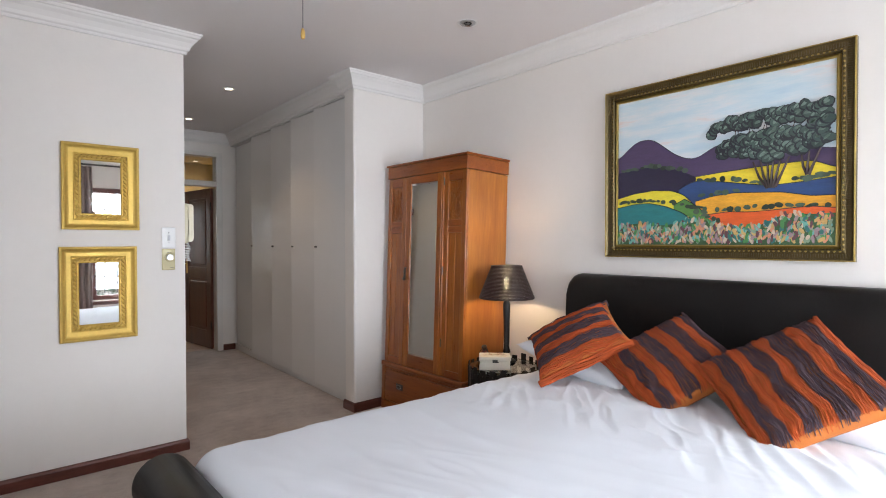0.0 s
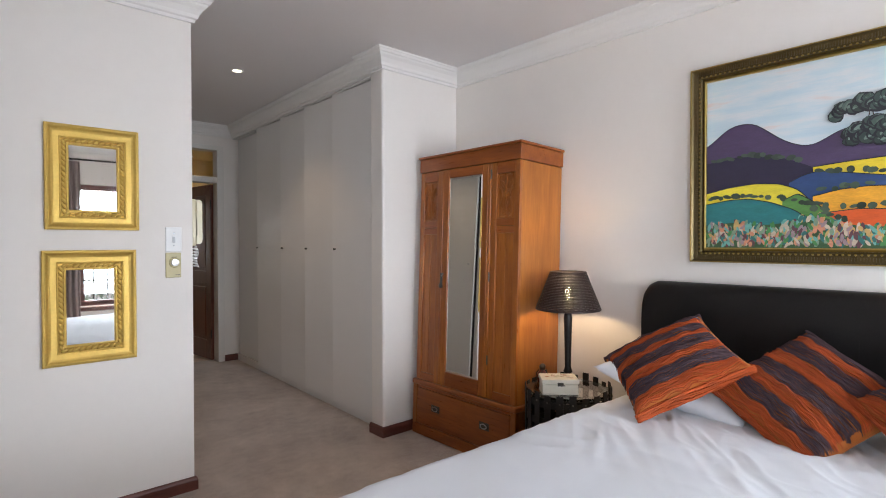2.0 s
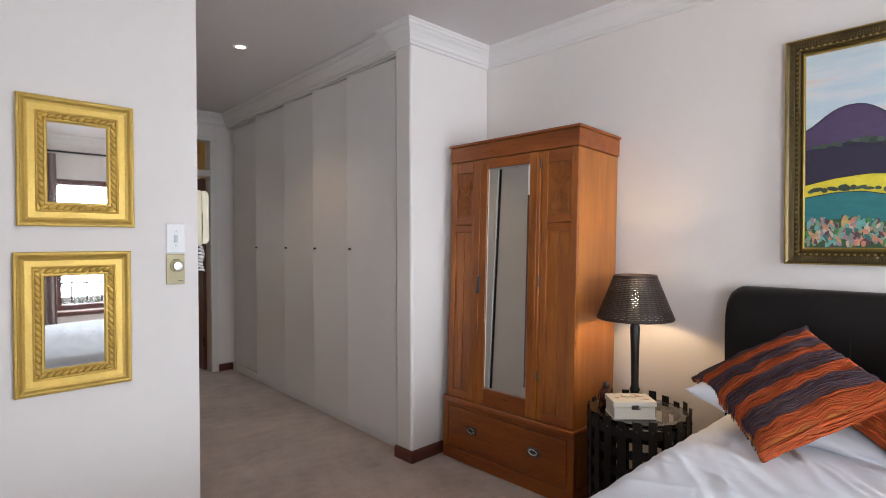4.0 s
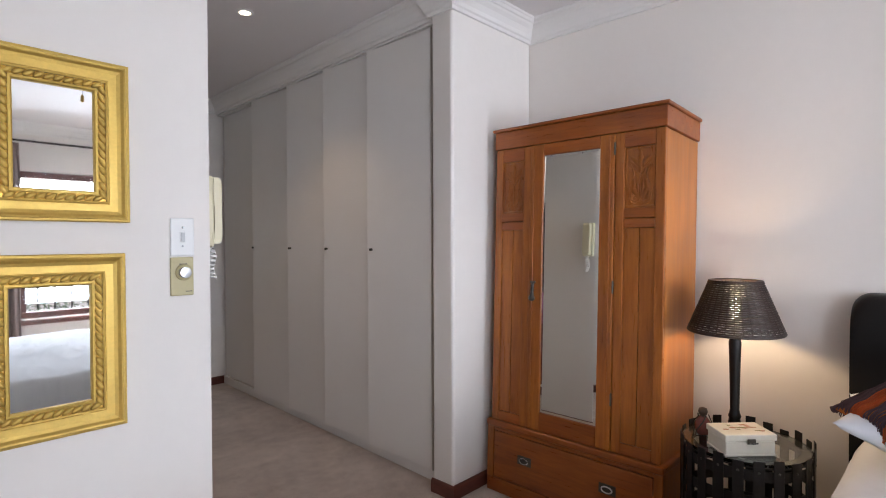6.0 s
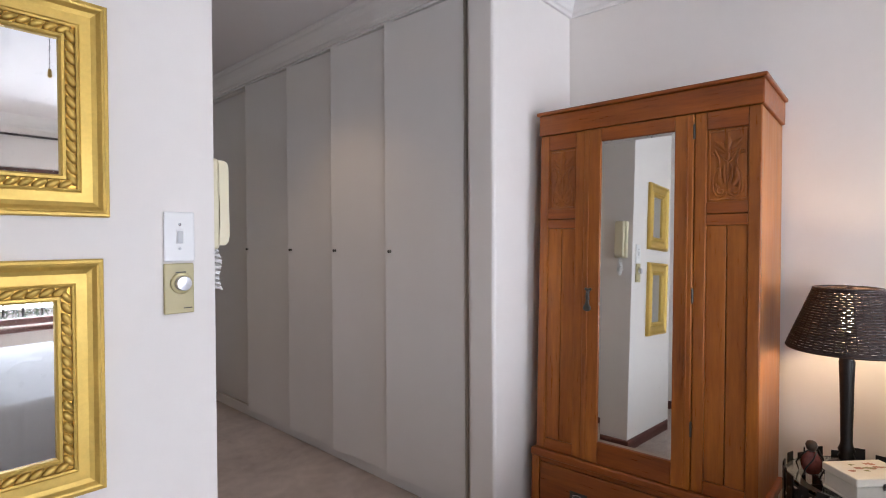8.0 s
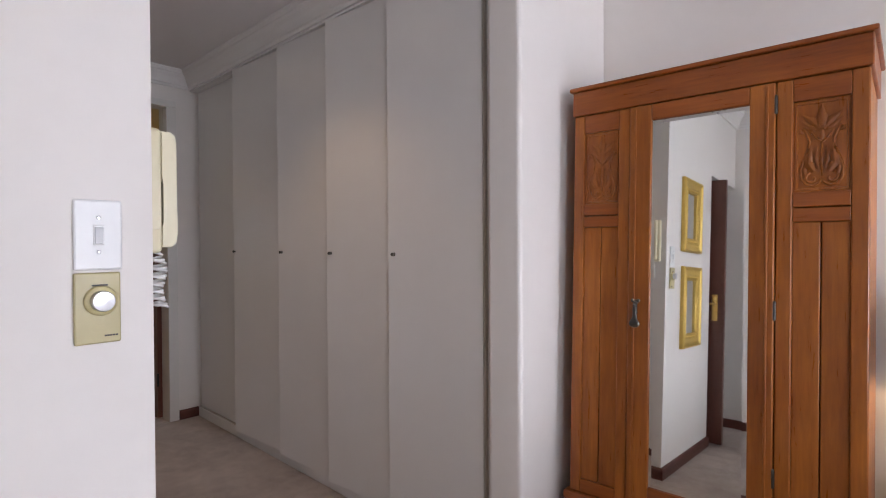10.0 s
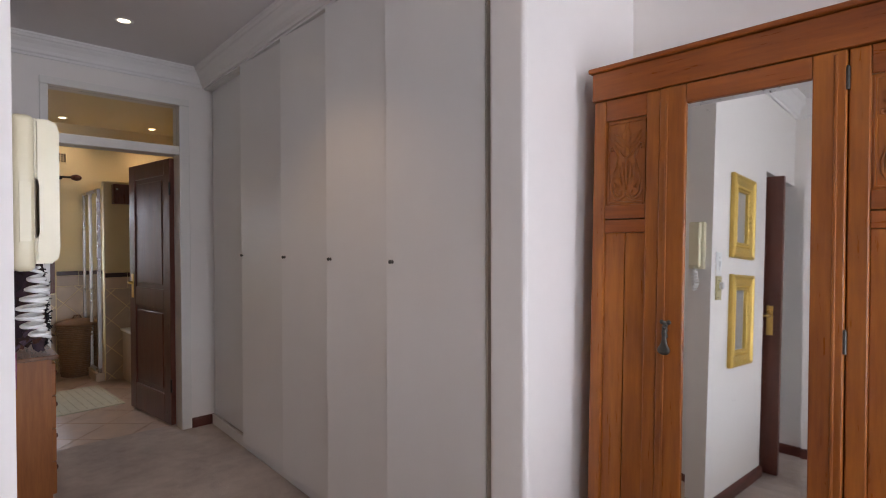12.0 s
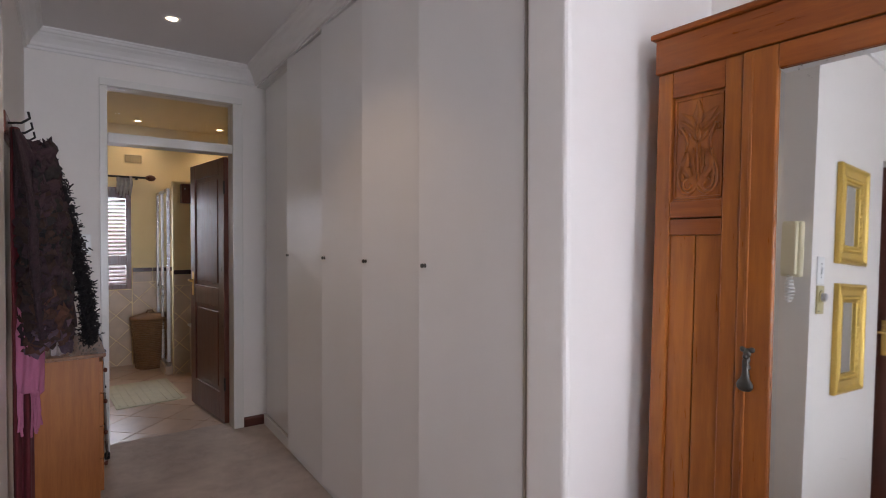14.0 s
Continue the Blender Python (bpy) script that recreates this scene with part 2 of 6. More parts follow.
def frame_ring(w, h, profile):
    """A mitred picture frame round a w by h opening: profile of (out from the opening, depth towards the viewer) in the xz plane, facing -y."""
    bm = bmesh.new()
    rows = []
    for sx, sz in ((-1, -1), (1, -1), (1, 1), (-1, 1)):
        rows.append([bm.verts.new((sx * (w / 2 + o), -d, sz * (h / 2 + o))) for o, d in profile])
    m = len(profile)
    for i in range(4):
        a, b = rows[i], rows[(i + 1) % 4]
        for j in range(m):
            bm.faces.new((a[j], a[(j + 1) % m], b[(j + 1) % m], b[j]))
    return bm


def structure(name, bm, material, label, category="", smooth=False):
    return tagged(part(name, bm, material, None, label, smooth), category=category or name.split("_")[0], kind="structure")


def wall_with_holes(axis, face, thick, a0, a1, holes, z1=CEIL + 0.05):
    """A wall in the plane axis = face, its body going to face + thick, from a0 to a1, with rectangular openings (a0, a1, z0, z1)."""
    bm = bmesh.new()
    cuts = sorted({a0, a1, *[h[0] for h in holes], *[h[1] for h in holes]})
    lo, hi = min(face, face + thick), max(face, face + thick)
    for s, e in zip(cuts, cuts[1:]):
        spans = [(-0.05, z1)]
        for h in holes:
            if h[0] <= s and h[1] >= e:
                spans = [q for p, r in spans for q in ((p, min(r, h[2])), (max(p, h[3]), r)) if q[1] - q[0] > 1e-4]
        for p, r in spans:
            if axis == "y":
                box(bm, s, e, lo, hi, p, r)
            else:
                box(bm, lo, hi, s, e, p, r)
    bmesh.ops.remove_doubles(bm, verts=bm.verts, dist=1e-5)
    return bm


# ---- structure ----
T = 0.15
DOOR2 = (WEST, -0.152, -0.05, 2.06)
structure("floor", boxm(WEST - T, EAST + T, SOUTH - T, FAR + 0.17, -0.06, 0.0), CARPET, "beige cut-pile carpet covering bedroom and passage floor")
structure("ceiling", boxm(WEST - T, EAST + T, SOUTH - T, FAR, CEIL, CEIL + 0.1), CEILING, "smooth white painted plaster ceiling")
structure("wall_east", boxm(EAST, EAST + T, SOUTH - T, FAR, -0.05, CEIL + 0.05), WALL, "off-white painted wall behind the bed headboard", "wall")
structure("wall_north", wall_with_holes("y", NORTH, T, WEST, PASS, [DOOR2]), WALL, "off-white painted wall carrying two gilt mirrors", "wall")
structure("wall_passage", boxm(PASS - T, PASS, NORTH + T, FAR, -0.05, CEIL + 0.05), WALL, "off-white painted wall along the dressing passage", "wall")
structure("wall_south", wall_with_holes("y", SOUTH, -0.22, WEST - T, EAST, [WIN]), WALL, "off-white painted wall with one barred window", "wall")
structure("wall_west", wall_with_holes("x", WEST, -T, SOUTH, 5.6, [(GDOOR[0], GDOOR[1], -0.05, GDOOR[3])]), WALL, "plain off-white painted wall", "wall")
structure("wall_corridor_east", boxm(DOOR2[1], DOOR2[1] + T, NORTH + T, 5.6, -0.05, CEIL + 0.05), WALL, "plain off-white wall of the side corridor", "wall")
structure("wall_corridor_end", boxm(WEST - T, DOOR2[1] + T, 5.6, 5.75, -0.05, CEIL + 0.05), WALL, "plain off-white wall closing the side corridor", "wall")
PIER = (2.045, 3.612, 3.765)
structure("wall_pier", boxm(PIER[0], EAST, PIER[1], PIER[2], -0.05, CEIL + 0.05, 0.018, 4), WALL, "narrow off-white wall pier at the closet's end", "wall")
DOORX = (1.235, 2.02)
structure("wall_far", wall_with_holes("y", FAR, 0.13, PASS - T, EAST + T, [(DOORX[0] - 0.03, DOORX[1] + 0.03, -0.05, 2.45)]), WALL, "off-white wall with a bathroom doorway and fanlight", "wall")
CORN = [(0.0, CEIL - 0.125), (0.014, CEIL - 0.125), (0.018, CEIL - 0.11), (0.028, CEIL - 0.103), (0.034, CEIL - 0.085), (0.05, CEIL - 0.058), (0.066, CEIL - 0.042),
        (0.072, CEIL - 0.032), (0.08, CEIL - 0.028), (0.086, CEIL - 0.014), (0.092, CEIL - 0.010), (0.095, CEIL), (0.0, CEIL)]
CLY, CLX, CSLOPE = 3.83, 2.099, 0.038


def closet_x(y):
    """The closet front runs slightly out of square with the passage."""
    return CLX + CSLOPE * (y - CLY)


cpath = [(WEST, NORTH), (PASS, NORTH), (PASS, FAR), (closet_x(FAR) - 0.012, FAR), (closet_x(PIER[2]) - 0.012, PIER[2]), (PIER[0], PIER[2]), (PIER[0], PIER[1]), (EAST, PIER[1]), (EAST, SOUTH), (WEST, SOUTH)]
structure("cornice", sweep(CORN, cpath, closed=True), CORNICE, "moulded white plaster cornice", "cornice")
BASE = [(0.0, 0.0), (0.016, 0.0), (0.016, 0.055), (0.012, 0.066), (0.006, 0.072), (0.0, 0.072)]
for bp, nm in (([(WEST, GDOOR[1]), (WEST, 5.6)], "baseboard_west"), ([(EAST, SOUTH), (WEST, SOUTH), (WEST, GDOOR[0])], "baseboard_south"), ([(DOOR2[1], NORTH + T), (DOOR2[1], NORTH), (PASS, NORTH), (PASS, FAR), (DOORX[0] - 0.07, FAR)], "baseboard_north"),
               ([(DOORX[1] + 0.073, FAR), (closet_x(FAR) + 0.045, FAR)], "baseboard_far"), ([(PIER[0], PIER[2]), (PIER[0], PIER[1]), (EAST, PIER[1]), (EAST, SOUTH)], "baseboard_east")):
    structure(nm, sweep(BASE, bp), SKIRT, "dark red-brown stained wooden baseboard", "baseboard")


# ---- closet: a run of tall doors ----
CM = Matrix.Translation((CLX, CLY, 0)) @ Matrix.Rotation(-math.atan(CSLOPE), 4, "Z")
closet_h = thing("closet_frame", "off-white painted built-in closet carcass and plinth", "closet", CM)
EDGES = (3.832, 4.394, 4.905, 5.428, 6.037, 6.79)
PROUD = (0.024, 0.026, 0.022, 0.024, 0.004)
Y0, Y1 = PIER[2] - CLY + 0.004, FAR - CLY - 0.004
part("fascia", boxm(-0.012, 0.02, Y0, Y1, 2.568, CEIL - 0.002), CLOSET, closet_h)
part("soffit", boxm(0.021, 0.08, Y0, Y1, 2.566, 2.58), CLOSET, closet_h)
part("plinth", boxm(0.028, 0.046, Y0, Y1, 0.0, 0.072), CLOSET, closet_h)
part("back_panel", boxm(0.17, 0.19, Y0, Y1, 0.0, CEIL - 0.01), CLOSET, closet_h)
part("side_filler", boxm(0.022, 0.042, Y0, 0.03, 0.073, 2.565), CLOSET, closet_h)
# Grey-brown strip added to paint the dark gap beside the first door.
part("seal_strip", boxm(0.004, 0.021, -0.010, -0.003, 0.073, 2.565), plain("gap_shade_grey", (0.46, 0.41, 0.36), 0.7), closet_h, "narrow grey-brown strip painting the shaded gap at the closet edge")


def bowed_panel(w, h, t, proud):
    """A tall flush leaf that curls outwards towards its free edge."""
    bm = bmesh.new()
    n = 16
    rows, face = [], []
    for i in range(n + 1):
        f = i / n
        x = -proud * f * f
        rows.append([bm.verts.new(p) for p in ((x, w * f, 0), (x, w * f, h), (x + t, w * f, h), (x + t, w * f, 0))])
        face.append([bm.verts.new(p) for p in ((x, w * f, 0), (x, w * f, h))])
    for k in range(n):
        a, b = rows[k], rows[k + 1]
        for s in (1, 2, 3):
            bm.faces.new((a[s], a[(s + 1) % 4], b[(s + 1) % 4], b[s]))
        bm.faces.new((face[k][0], face[k][1], face[k + 1][1], face[k + 1][0])).smooth = True
    bm.faces.new(rows[0])
    bm.faces.new(rows[-1][::-1])
    return bm


for i, (a, b) in enumerate(zip(EDGES, EDGES[1:])):
    far_one = i == 4
    d = thing("closet_door", "tall flush off-white closet door without a knob" if far_one else "tall flush off-white closet door with a small knob", "closet door", CM @ pose(0.052 if far_one else 0.008, a - CLY + 0.003, 0.074, 0, 0, (0.5, 0.4, 0.6, 0.3, 0)[i]), "closet doors")
    part("panel", bowed_panel(b - a - 0.006, 2.490, 0.018, PROUD[i]), CLOSET, d)
    if not far_one:
        kb = part("knob", lathe([(0.008, 0), (0.009, 0.002), (0.0045, 0.004), (0.0045, 0.009), (0.008, 0.011), (0.009, 0.015), (0.007, 0.019), (0.002, 0.021)], 16, pose(-0.8 * PROUD[i], b - a - (0.045, 0.039, 0.042, 0.022, 0)[i], 1.243, 0, -90, 0)), PEWTER, d, "small dark metal knob", True)


# ---- far doorway, fanlight and door ----
dz = FAR - 0.012
df = thing("door_frame", "white painted door frame with a glazed fanlight", "door frame", kind="structure")
for x0, x1 in ((DOORX[0] - 0.045, DOORX[0]), (DOORX[1], DOORX[1] + 0.072)):
    part("jamb", boxm(x0, x1, dz, FAR + 0.14, 0, 2.42, 0.004), WHITEWOOD, df)
part("head", boxm(DOORX[0] - 0.045, DOORX[1] + 0.072, dz, FAR + 0.14, 2.421, 2.472, 0.004), WHITEWOOD, df)
part("transom_rail", boxm(DOORX[0] + 0.001, DOORX[1] - 0.001, dz + 0.004, FAR + 0.136, 2.052, 2.118, 0.005), WHITEWOOD, df)
pane = part("fanlight_pane", boxm(DOORX[0] + 0.002, DOORX[1] - 0.002, FAR + 0.05, FAR + 0.055, 2.12, 2.42), CLEAR, df, "clear fanlight glass")
pane.visible_shadow = False


def panel_door(name, label, w, h, m, material, handle_mat, side=1):
    """A framed door leaf with two sunk panels; its hinge edge stands at the origin and it runs along +x."""
    d = thing(name, label, "door", m, kind="structure")
    st, top, mid, bot = 0.115, 0.12, 0.15, 0.22
    lock = 0.95
    for n, a in (("hinge_stile", (0, st, 0.0, h)), ("lock_stile", (w - st, w, 0.0, h)), ("top_rail", (st, w - st, h - top, h)), ("middle_rail", (st, w - st, lock - mid / 2, lock + mid / 2)), ("bottom_rail", (st, w - st, 0, bot))):
        part(n, boxm(a[0], a[1], -0.02, 0.02, a[2], a[3], 0.003), material, d)
    for z0, z1 in ((bot, lock - mid / 2), (lock + mid / 2, h - top)):
        bm = boxm(st, w - st, -0.008, 0.008, z0, z1)
        box(bm, st + 0.035, w - st - 0.035, -0.015, 0.015, z0 + 0.035, z1 - 0.035, 0.006)
        part("panel", bm, material, d)
    for s in (-1, 1):
        plate = part("lock_plate", boxm(w - 0.085, w - 0.045, s * 0.0225 - 0.002, s * 0.0225 + 0.002, 0.93, 1.13, 0.0015), handle_mat, d, "brass lock plate")
        part("handle", tube([(w - 0.065, s * 0.024, 1.06), (w - 0.065, s * 0.055, 1.06), (w - 0.08, s * 0.062, 1.06), (w - 0.17, s * 0.062, 1.055)], 0.008, 8), handle_mat, plate, "brass lever handle", True)
    for z in (0.25, 1.75):
        part("hinge", lathe([(0.007, 0), (0.007, 0.1)], 10, Matrix.Translation((-0.004, side * 0.02, z))), IRON, d)
    return d


panel_door("door_1", "dark stained hardwood bathroom door standing open", 0.77, 2.03, pose(DOORX[1] - 0.015, FAR + 0.125, 0.012, 0, 0, 97), DOORWOOD, BRASS)
panel_door("door_2", "dark brown panelled door standing open in the side corridor", 0.70, 2.02, pose(-0.235, 4.30, 0.012, 0, 0, -90), DOORWOOD, BRASS)
# Assumed door, out of view, added to let that daylight in.
gd = thing("glass_door", "unseen white framed glazed door added for daylight from the west", "door", kind="structure")
for y0, y1, z0, z1 in ((GDOOR[0], GDOOR[0] + 0.07, 0, 2.08), (GDOOR[1] - 0.07, GDOOR[1], 0, 2.08), (GDOOR[0] + 0.07, GDOOR[1] - 0.07, 0, 0.1), (GDOOR[0] + 0.07, GDOOR[1] - 0.07, 2.0, 2.08), (-0.48, -0.42, 0.1, 2.0)):
    part("frame_bar", boxm(WEST - 0.1, WEST - 0.04, y0, y1, z0, z1, 0.004), WHITEWOOD, gd)
gp = part("glass_pane", boxm(WEST - 0.073, WEST - 0.068, GDOOR[0] + 0.07, GDOOR[1] - 0.07, 0.1, 2.0), CLEAR, gd, "clear door glass")
gp.visible_shadow = False



# ---- cupboard door in the passage wall ----
pc = thing("passage_cupboard_door", "flush grey-white cupboard door with a small knob", "cupboard door", pose(PASS + 0.004, 4.43, 0.05))
part("panel", boxm(0, 0.018, 0, 0.62, 0, 2.45, 0.002), CLOSET, pc)
# Solid black strip on the wall paints the shade of an open gap.
part("gap_strip", boxm(0, 0.004, -0.03, -0.004, 0, 2.45), IRON, pc, "black strip painting the shade of the gap beside the door")
part("knob", lathe([(0.004, 0), (0.005, 0.008), (0.011, 0.013), (0.009, 0.024), (0.003, 0.026)], 14, pose(0.018, 0.07, 1.2, 0, 90, 0)), STEEL, pc, "small steel knob", True)


# ---- south window, seen in the mirrors ----
wn = thing("window_1", "brown timber window with black burglar bars", "window", kind="structure")
fy = SOUTH - 0.12
for n, a in (("window_head", (WIN[0], WIN[1], 2.08, WIN[3])), ("window_sill", (WIN[0], WIN[1], WIN[2], WIN[2] + 0.07)), ("window_stile", (WIN[0], WIN[0] + 0.06, WIN[2] + 0.07, 2.08)),
             ("window_stile", (WIN[1] - 0.06, WIN[1], WIN[2] + 0.07, 2.08)), ("mullion", ((WIN[0] + WIN[1]) / 2 - 0.025, (WIN[0] + WIN[1]) / 2 + 0.025, WIN[2] + 0.07, 2.08))):
    part(n, boxm(a[0], a[1], fy - 0.03, fy + 0.05, a[2], a[3], 0.004), SKIRT, wn)
for i in range(9):
    x = WIN[0] + 0.16 + i * 0.165
    part("burglar_bar", tube([(x, fy + 0.07, WIN[2] + 0.1), (x, fy + 0.07, 2.06)], 0.011, 6), IRON, wn)
for z in (0.85, 1.35, 1.85):
    part("burglar_bar", tube([(WIN[0] + 0.03, fy + 0.07, z), (WIN[1] - 0.03, fy + 0.07, z)], 0.011, 6), IRON, wn)
gl = part("window_pane", boxm(WIN[0] + 0.06, WIN[1] - 0.06, fy - 0.012, fy - 0.008, WIN[2] + 0.07, 2.08), CLEAR, wn, "clear window glass")
gl.visible_shadow = False
part("inner_sill", boxm(WIN[0] - 0.04, WIN[1] + 0.02, SOUTH - 0.02, SOUTH + 0.07, WIN[2] - 0.06, WIN[2] - 0.005, 0.006), SKIRT, wn, "brown timber inner sill")
CURTAIN = plain("curtain_cloth", (0.30, 0.23, 0.21), 0.9, big=6, fine=300, vary=0.12, relief=0.2)


def curtain(x0, x1, label):
    bm = bmesh.new()
    nx, nz = 60, 10
    grid = [[bm.verts.new((x0 + (x1 - x0) * i / nx + 0.01 * math.sin(j * 0.7), SOUTH + 0.11 + 0.035 * math.sin(i / nx * 2 * math.pi * 5) * (0.7 + 0.3 * j / nz), 0.03 + 2.43 * (1 - j / nz))) for j in range(nz + 1)] for i in range(nx + 1)]
    for i in range(nx):
        for j in range(nz):
            bm.faces.new((grid[i][j], grid[i + 1][j], grid[i + 1][j + 1], grid[i][j + 1]))
    c = part("curtain", bm, CURTAIN, None, label, True)
    m = c.modifiers.new("thick", "SOLIDIFY")
    m.thickness = 0.004
    return tagged(c, category="curtain", group="window curtains")


curtain(0.70, 1.03, "gathered mauve-brown curtain hanging beside the window")
curtain(2.50, 2.70, "gathered mauve-brown curtain hanging by the wall corner")
rod = thing("curtain_rod", "dark metal curtain rod above the window", "curtain rod")
part("pole", tube([(0.6, SOUTH + 0.1, 2.49), (2.73, SOUTH + 0.1, 2.49)], 0.012, 10), IRON, rod, "", True)
for x in (0.75, 2.6):
    part("bracket", boxm(x - 0.01, x + 0.01, SOUTH, SOUTH + 0.1, 2.48, 2.5, 0.002), IRON, rod)


# ---- bathroom behind the far wall ----
BX0, BX1, BY1 = 0.75, 3.0, 9.6
CREAM = plain("cream_paint", (0.80, 0.66, 0.38), 0.6, vary=0.03)
GROUT = plain("grout", (0.40, 0.34, 0.27), 0.8)
BORDER = plain("dark_border_tile", (0.05, 0.018, 0.014), 0.25, vary=0.2)


def tile_mat(name, c, rough=0.3):
    m, nt, b = base_mat(name, rough)
    v = coords(nt)
    info = nt.nodes.new("ShaderNodeObjectInfo")
    n1 = noise_tex(nt, v, 7, 5)
    mix = math_node(nt, "ADD", math_node(nt, "MULTIPLY", n1, 0.7), math_node(nt, "MULTIPLY", info.outputs["Random"], 0.3))
    nt.links.new(ramp(nt, mix, [(0.25, shade(c, 0.82)), (0.75, shade(c, 1.15))]), b.inputs["Base Color"])
    bump(nt, b, n1, 0.1, 0.002)
    return m


WTILE = tile_mat("sand_wall_tile", (0.52, 0.40, 0.30))
FTILE = tile_mat("terracotta_floor_tile", (0.54, 0.375, 0.27))
bath_floor = structure("bathroom_floor", boxm(BX0, BX1, FAR + 0.17, BY1 + 0.1, -0.06, -0.006), GROUT, "grouted bathroom floor under sandy tiles", "floor")
structure("bathroom_ceiling", boxm(BX0 - T, BX1 + T, FAR + 0.0, BY1 + T, CEIL + 0.001, CEIL + 0.1), CREAM, "cream painted bathroom ceiling", "ceiling")
BWIN = (0.98, 1.62, 0.86, 2.0)
bath_wall = structure("wall_bath_north", wall_with_holes("y", BY1, T, BX0 - T, BX1 + T, [BWIN]), CREAM, "cream painted bathroom wall with a shuttered window", "wall")
structure("wall_bath_west", boxm(BX0 - T, BX0, FAR + 0.13, BY1, -0.05, CEIL + 0.05), CREAM, "cream painted bathroom wall", "wall")
structure("wall_bath_east", boxm(BX1, BX1 + T, FAR + 0.13, BY1, -0.05, CEIL + 0.05), CREAM, "cream painted bathroom wall", "wall")
PARTY = 8.85
party = structure("wall_shower_screen", boxm(1.93, BX1, PARTY, PARTY + 0.09, -0.05, 2.03, 0.004), CREAM, "cream upper half of a head-high shower wall", "wall")

bw = thing("window_2", "bathroom window with dark slatted wooden blind", "window", kind="structure")
for a in ((BWIN[0], BWIN[0] + 0.05, BWIN[2], BWIN[3]), (BWIN[1] - 0.05, BWIN[1], BWIN[2], BWIN[3]), (BWIN[0] + 0.05, BWIN[1] - 0.05, BWIN[2], BWIN[2] + 0.05), (BWIN[0] + 0.05, BWIN[1] - 0.05, BWIN[3] - 0.12, BWIN[3])):
    part("blind_frame", boxm(a[0], a[1], BY1 + 0.01, BY1 + 0.05, a[2], a[3], 0.003), DARKWOOD, bw)
part("middle_rail", boxm(BWIN[0] + 0.05, BWIN[1] - 0.05, BY1 + 0.012, BY1 + 0.045, 1.13, 1.24, 0.003), DARKWOOD, bw)
zz = BWIN[2] + 0.07
while zz < BWIN[3] - 0.13:
    if not 1.10 < zz < 1.26:
        part("slat", box(bmesh.new(), BWIN[0] + 0.052, BWIN[1] - 0.052, -0.024, 0.024, -0.003, 0.003, m=pose(0, BY1 + 0.03, zz, 33, 0, 0)), DARKWOOD, bw)
    zz += 0.042

br = thing("bathroom_curtain_rod", "dark metal curtain rod with an oval finial", "curtain rod")
part("pole", tube([(0.85, BY1 - 0.07, 2.115), (1.76, BY1 - 0.07, 2.115)], 0.011, 8), IRON, br, "", True)
part("finial", lathe([(0.002, 0), (0.022, 0.012), (0.034, 0.04), (0.036, 0.06), (0.026, 0.09), (0.004, 0.108)], 16, pose(1.755, BY1 - 0.07, 2.115, 0, 90, 0)), DARKWOOD, br, "carved dark wooden finial", True)
part("bracket", boxm(1.66, 1.68, BY1 - 0.08, BY1, 2.09, 2.11), IRON, br)
GREYCLOTH = plain("grey_gauze", (0.38, 0.35, 0.34), 0.9, big=20, fine=200, vary=0.25)
bm = bmesh.new()
for i in range(5):
    x = 1.49 + i * 0.03
    tube([(x, BY1 - 0.07 + 0.02 * math.sin(i), 2.12), (x + 0.01, BY1 - 0.04, 2.05), (x - 0.006, BY1 - 0.05, 1.93 - 0.03 * (i % 3))], [0.014, 0.02, 0.012], 7, bm)
tagged(part("gathered_valance", bm, GREYCLOTH, None, "grey gauze tied up on the curtain rod", True), category="valance")

av = thing("air_vent", "cream wall vent pierced with small square holes", "vent")
part("plate", boxm(1.55, 1.735, BY1 - 0.006, BY1, 2.275, 2.375, 0.002), CREAM, av)
# Raised near-black squares paint the shade inside the vent's holes.
bm = bmesh.new()
for i in range(7):
    for j in range(4):
        box(bm, 1.562 + i * 0.0245, 1.579 + i * 0.0245, BY1 - 0.008, BY1 - 0.004, 2.284 + j * 0.0235, 2.301 + j * 0.0235)
part("holes", bm, plain("vent_hole_shade", (0.012, 0.010, 0.008), 0.9), av, "dark squares painting the shade in the vent holes")

bin_ = thing("laundry_basket", "brown woven cane laundry basket with a lid", "basket", Matrix.Translation((1.775, 9.36, -0.002)))
CANE = plain("brown_cane", (0.20, 0.10, 0.045), 0.6, big=10, fine=60, vary=0.35, relief=0.4)
bm = bmesh.new()
for k in range(26):
    z = 0.01 + k * 0.0205
    r = 0.135 + 0.040 * k / 25 + (0.004 if k % 2 else 0)
    tube([((r + 0.004 * math.cos(i * math.pi + k * math.pi)) * math.cos(2 * math.pi * i / 36), (r + 0.004 * math.cos(i * math.pi + k * math.pi)) * math.sin(2 * math.pi * i / 36), z) for i in range(37)], 0.0115, 5, bm)
tagged(part("body", bm, CANE, bin_, "", True), kind="stuff")
part("lid", lathe([(0.19, 0.535), (0.197, 0.55), (0.19, 0.565), (0.12, 0.59), (0.05, 0.605), (0.01, 0.608)], 28), CANE, bin_, "domed cane lid", True)
part("lid_handle", tube([(-0.04, 0, 0.6), (-0.025, 0, 0.635), (0.025, 0, 0.635), (0.04, 0, 0.6)], 0.008, 7), CANE, bin_, "", True)

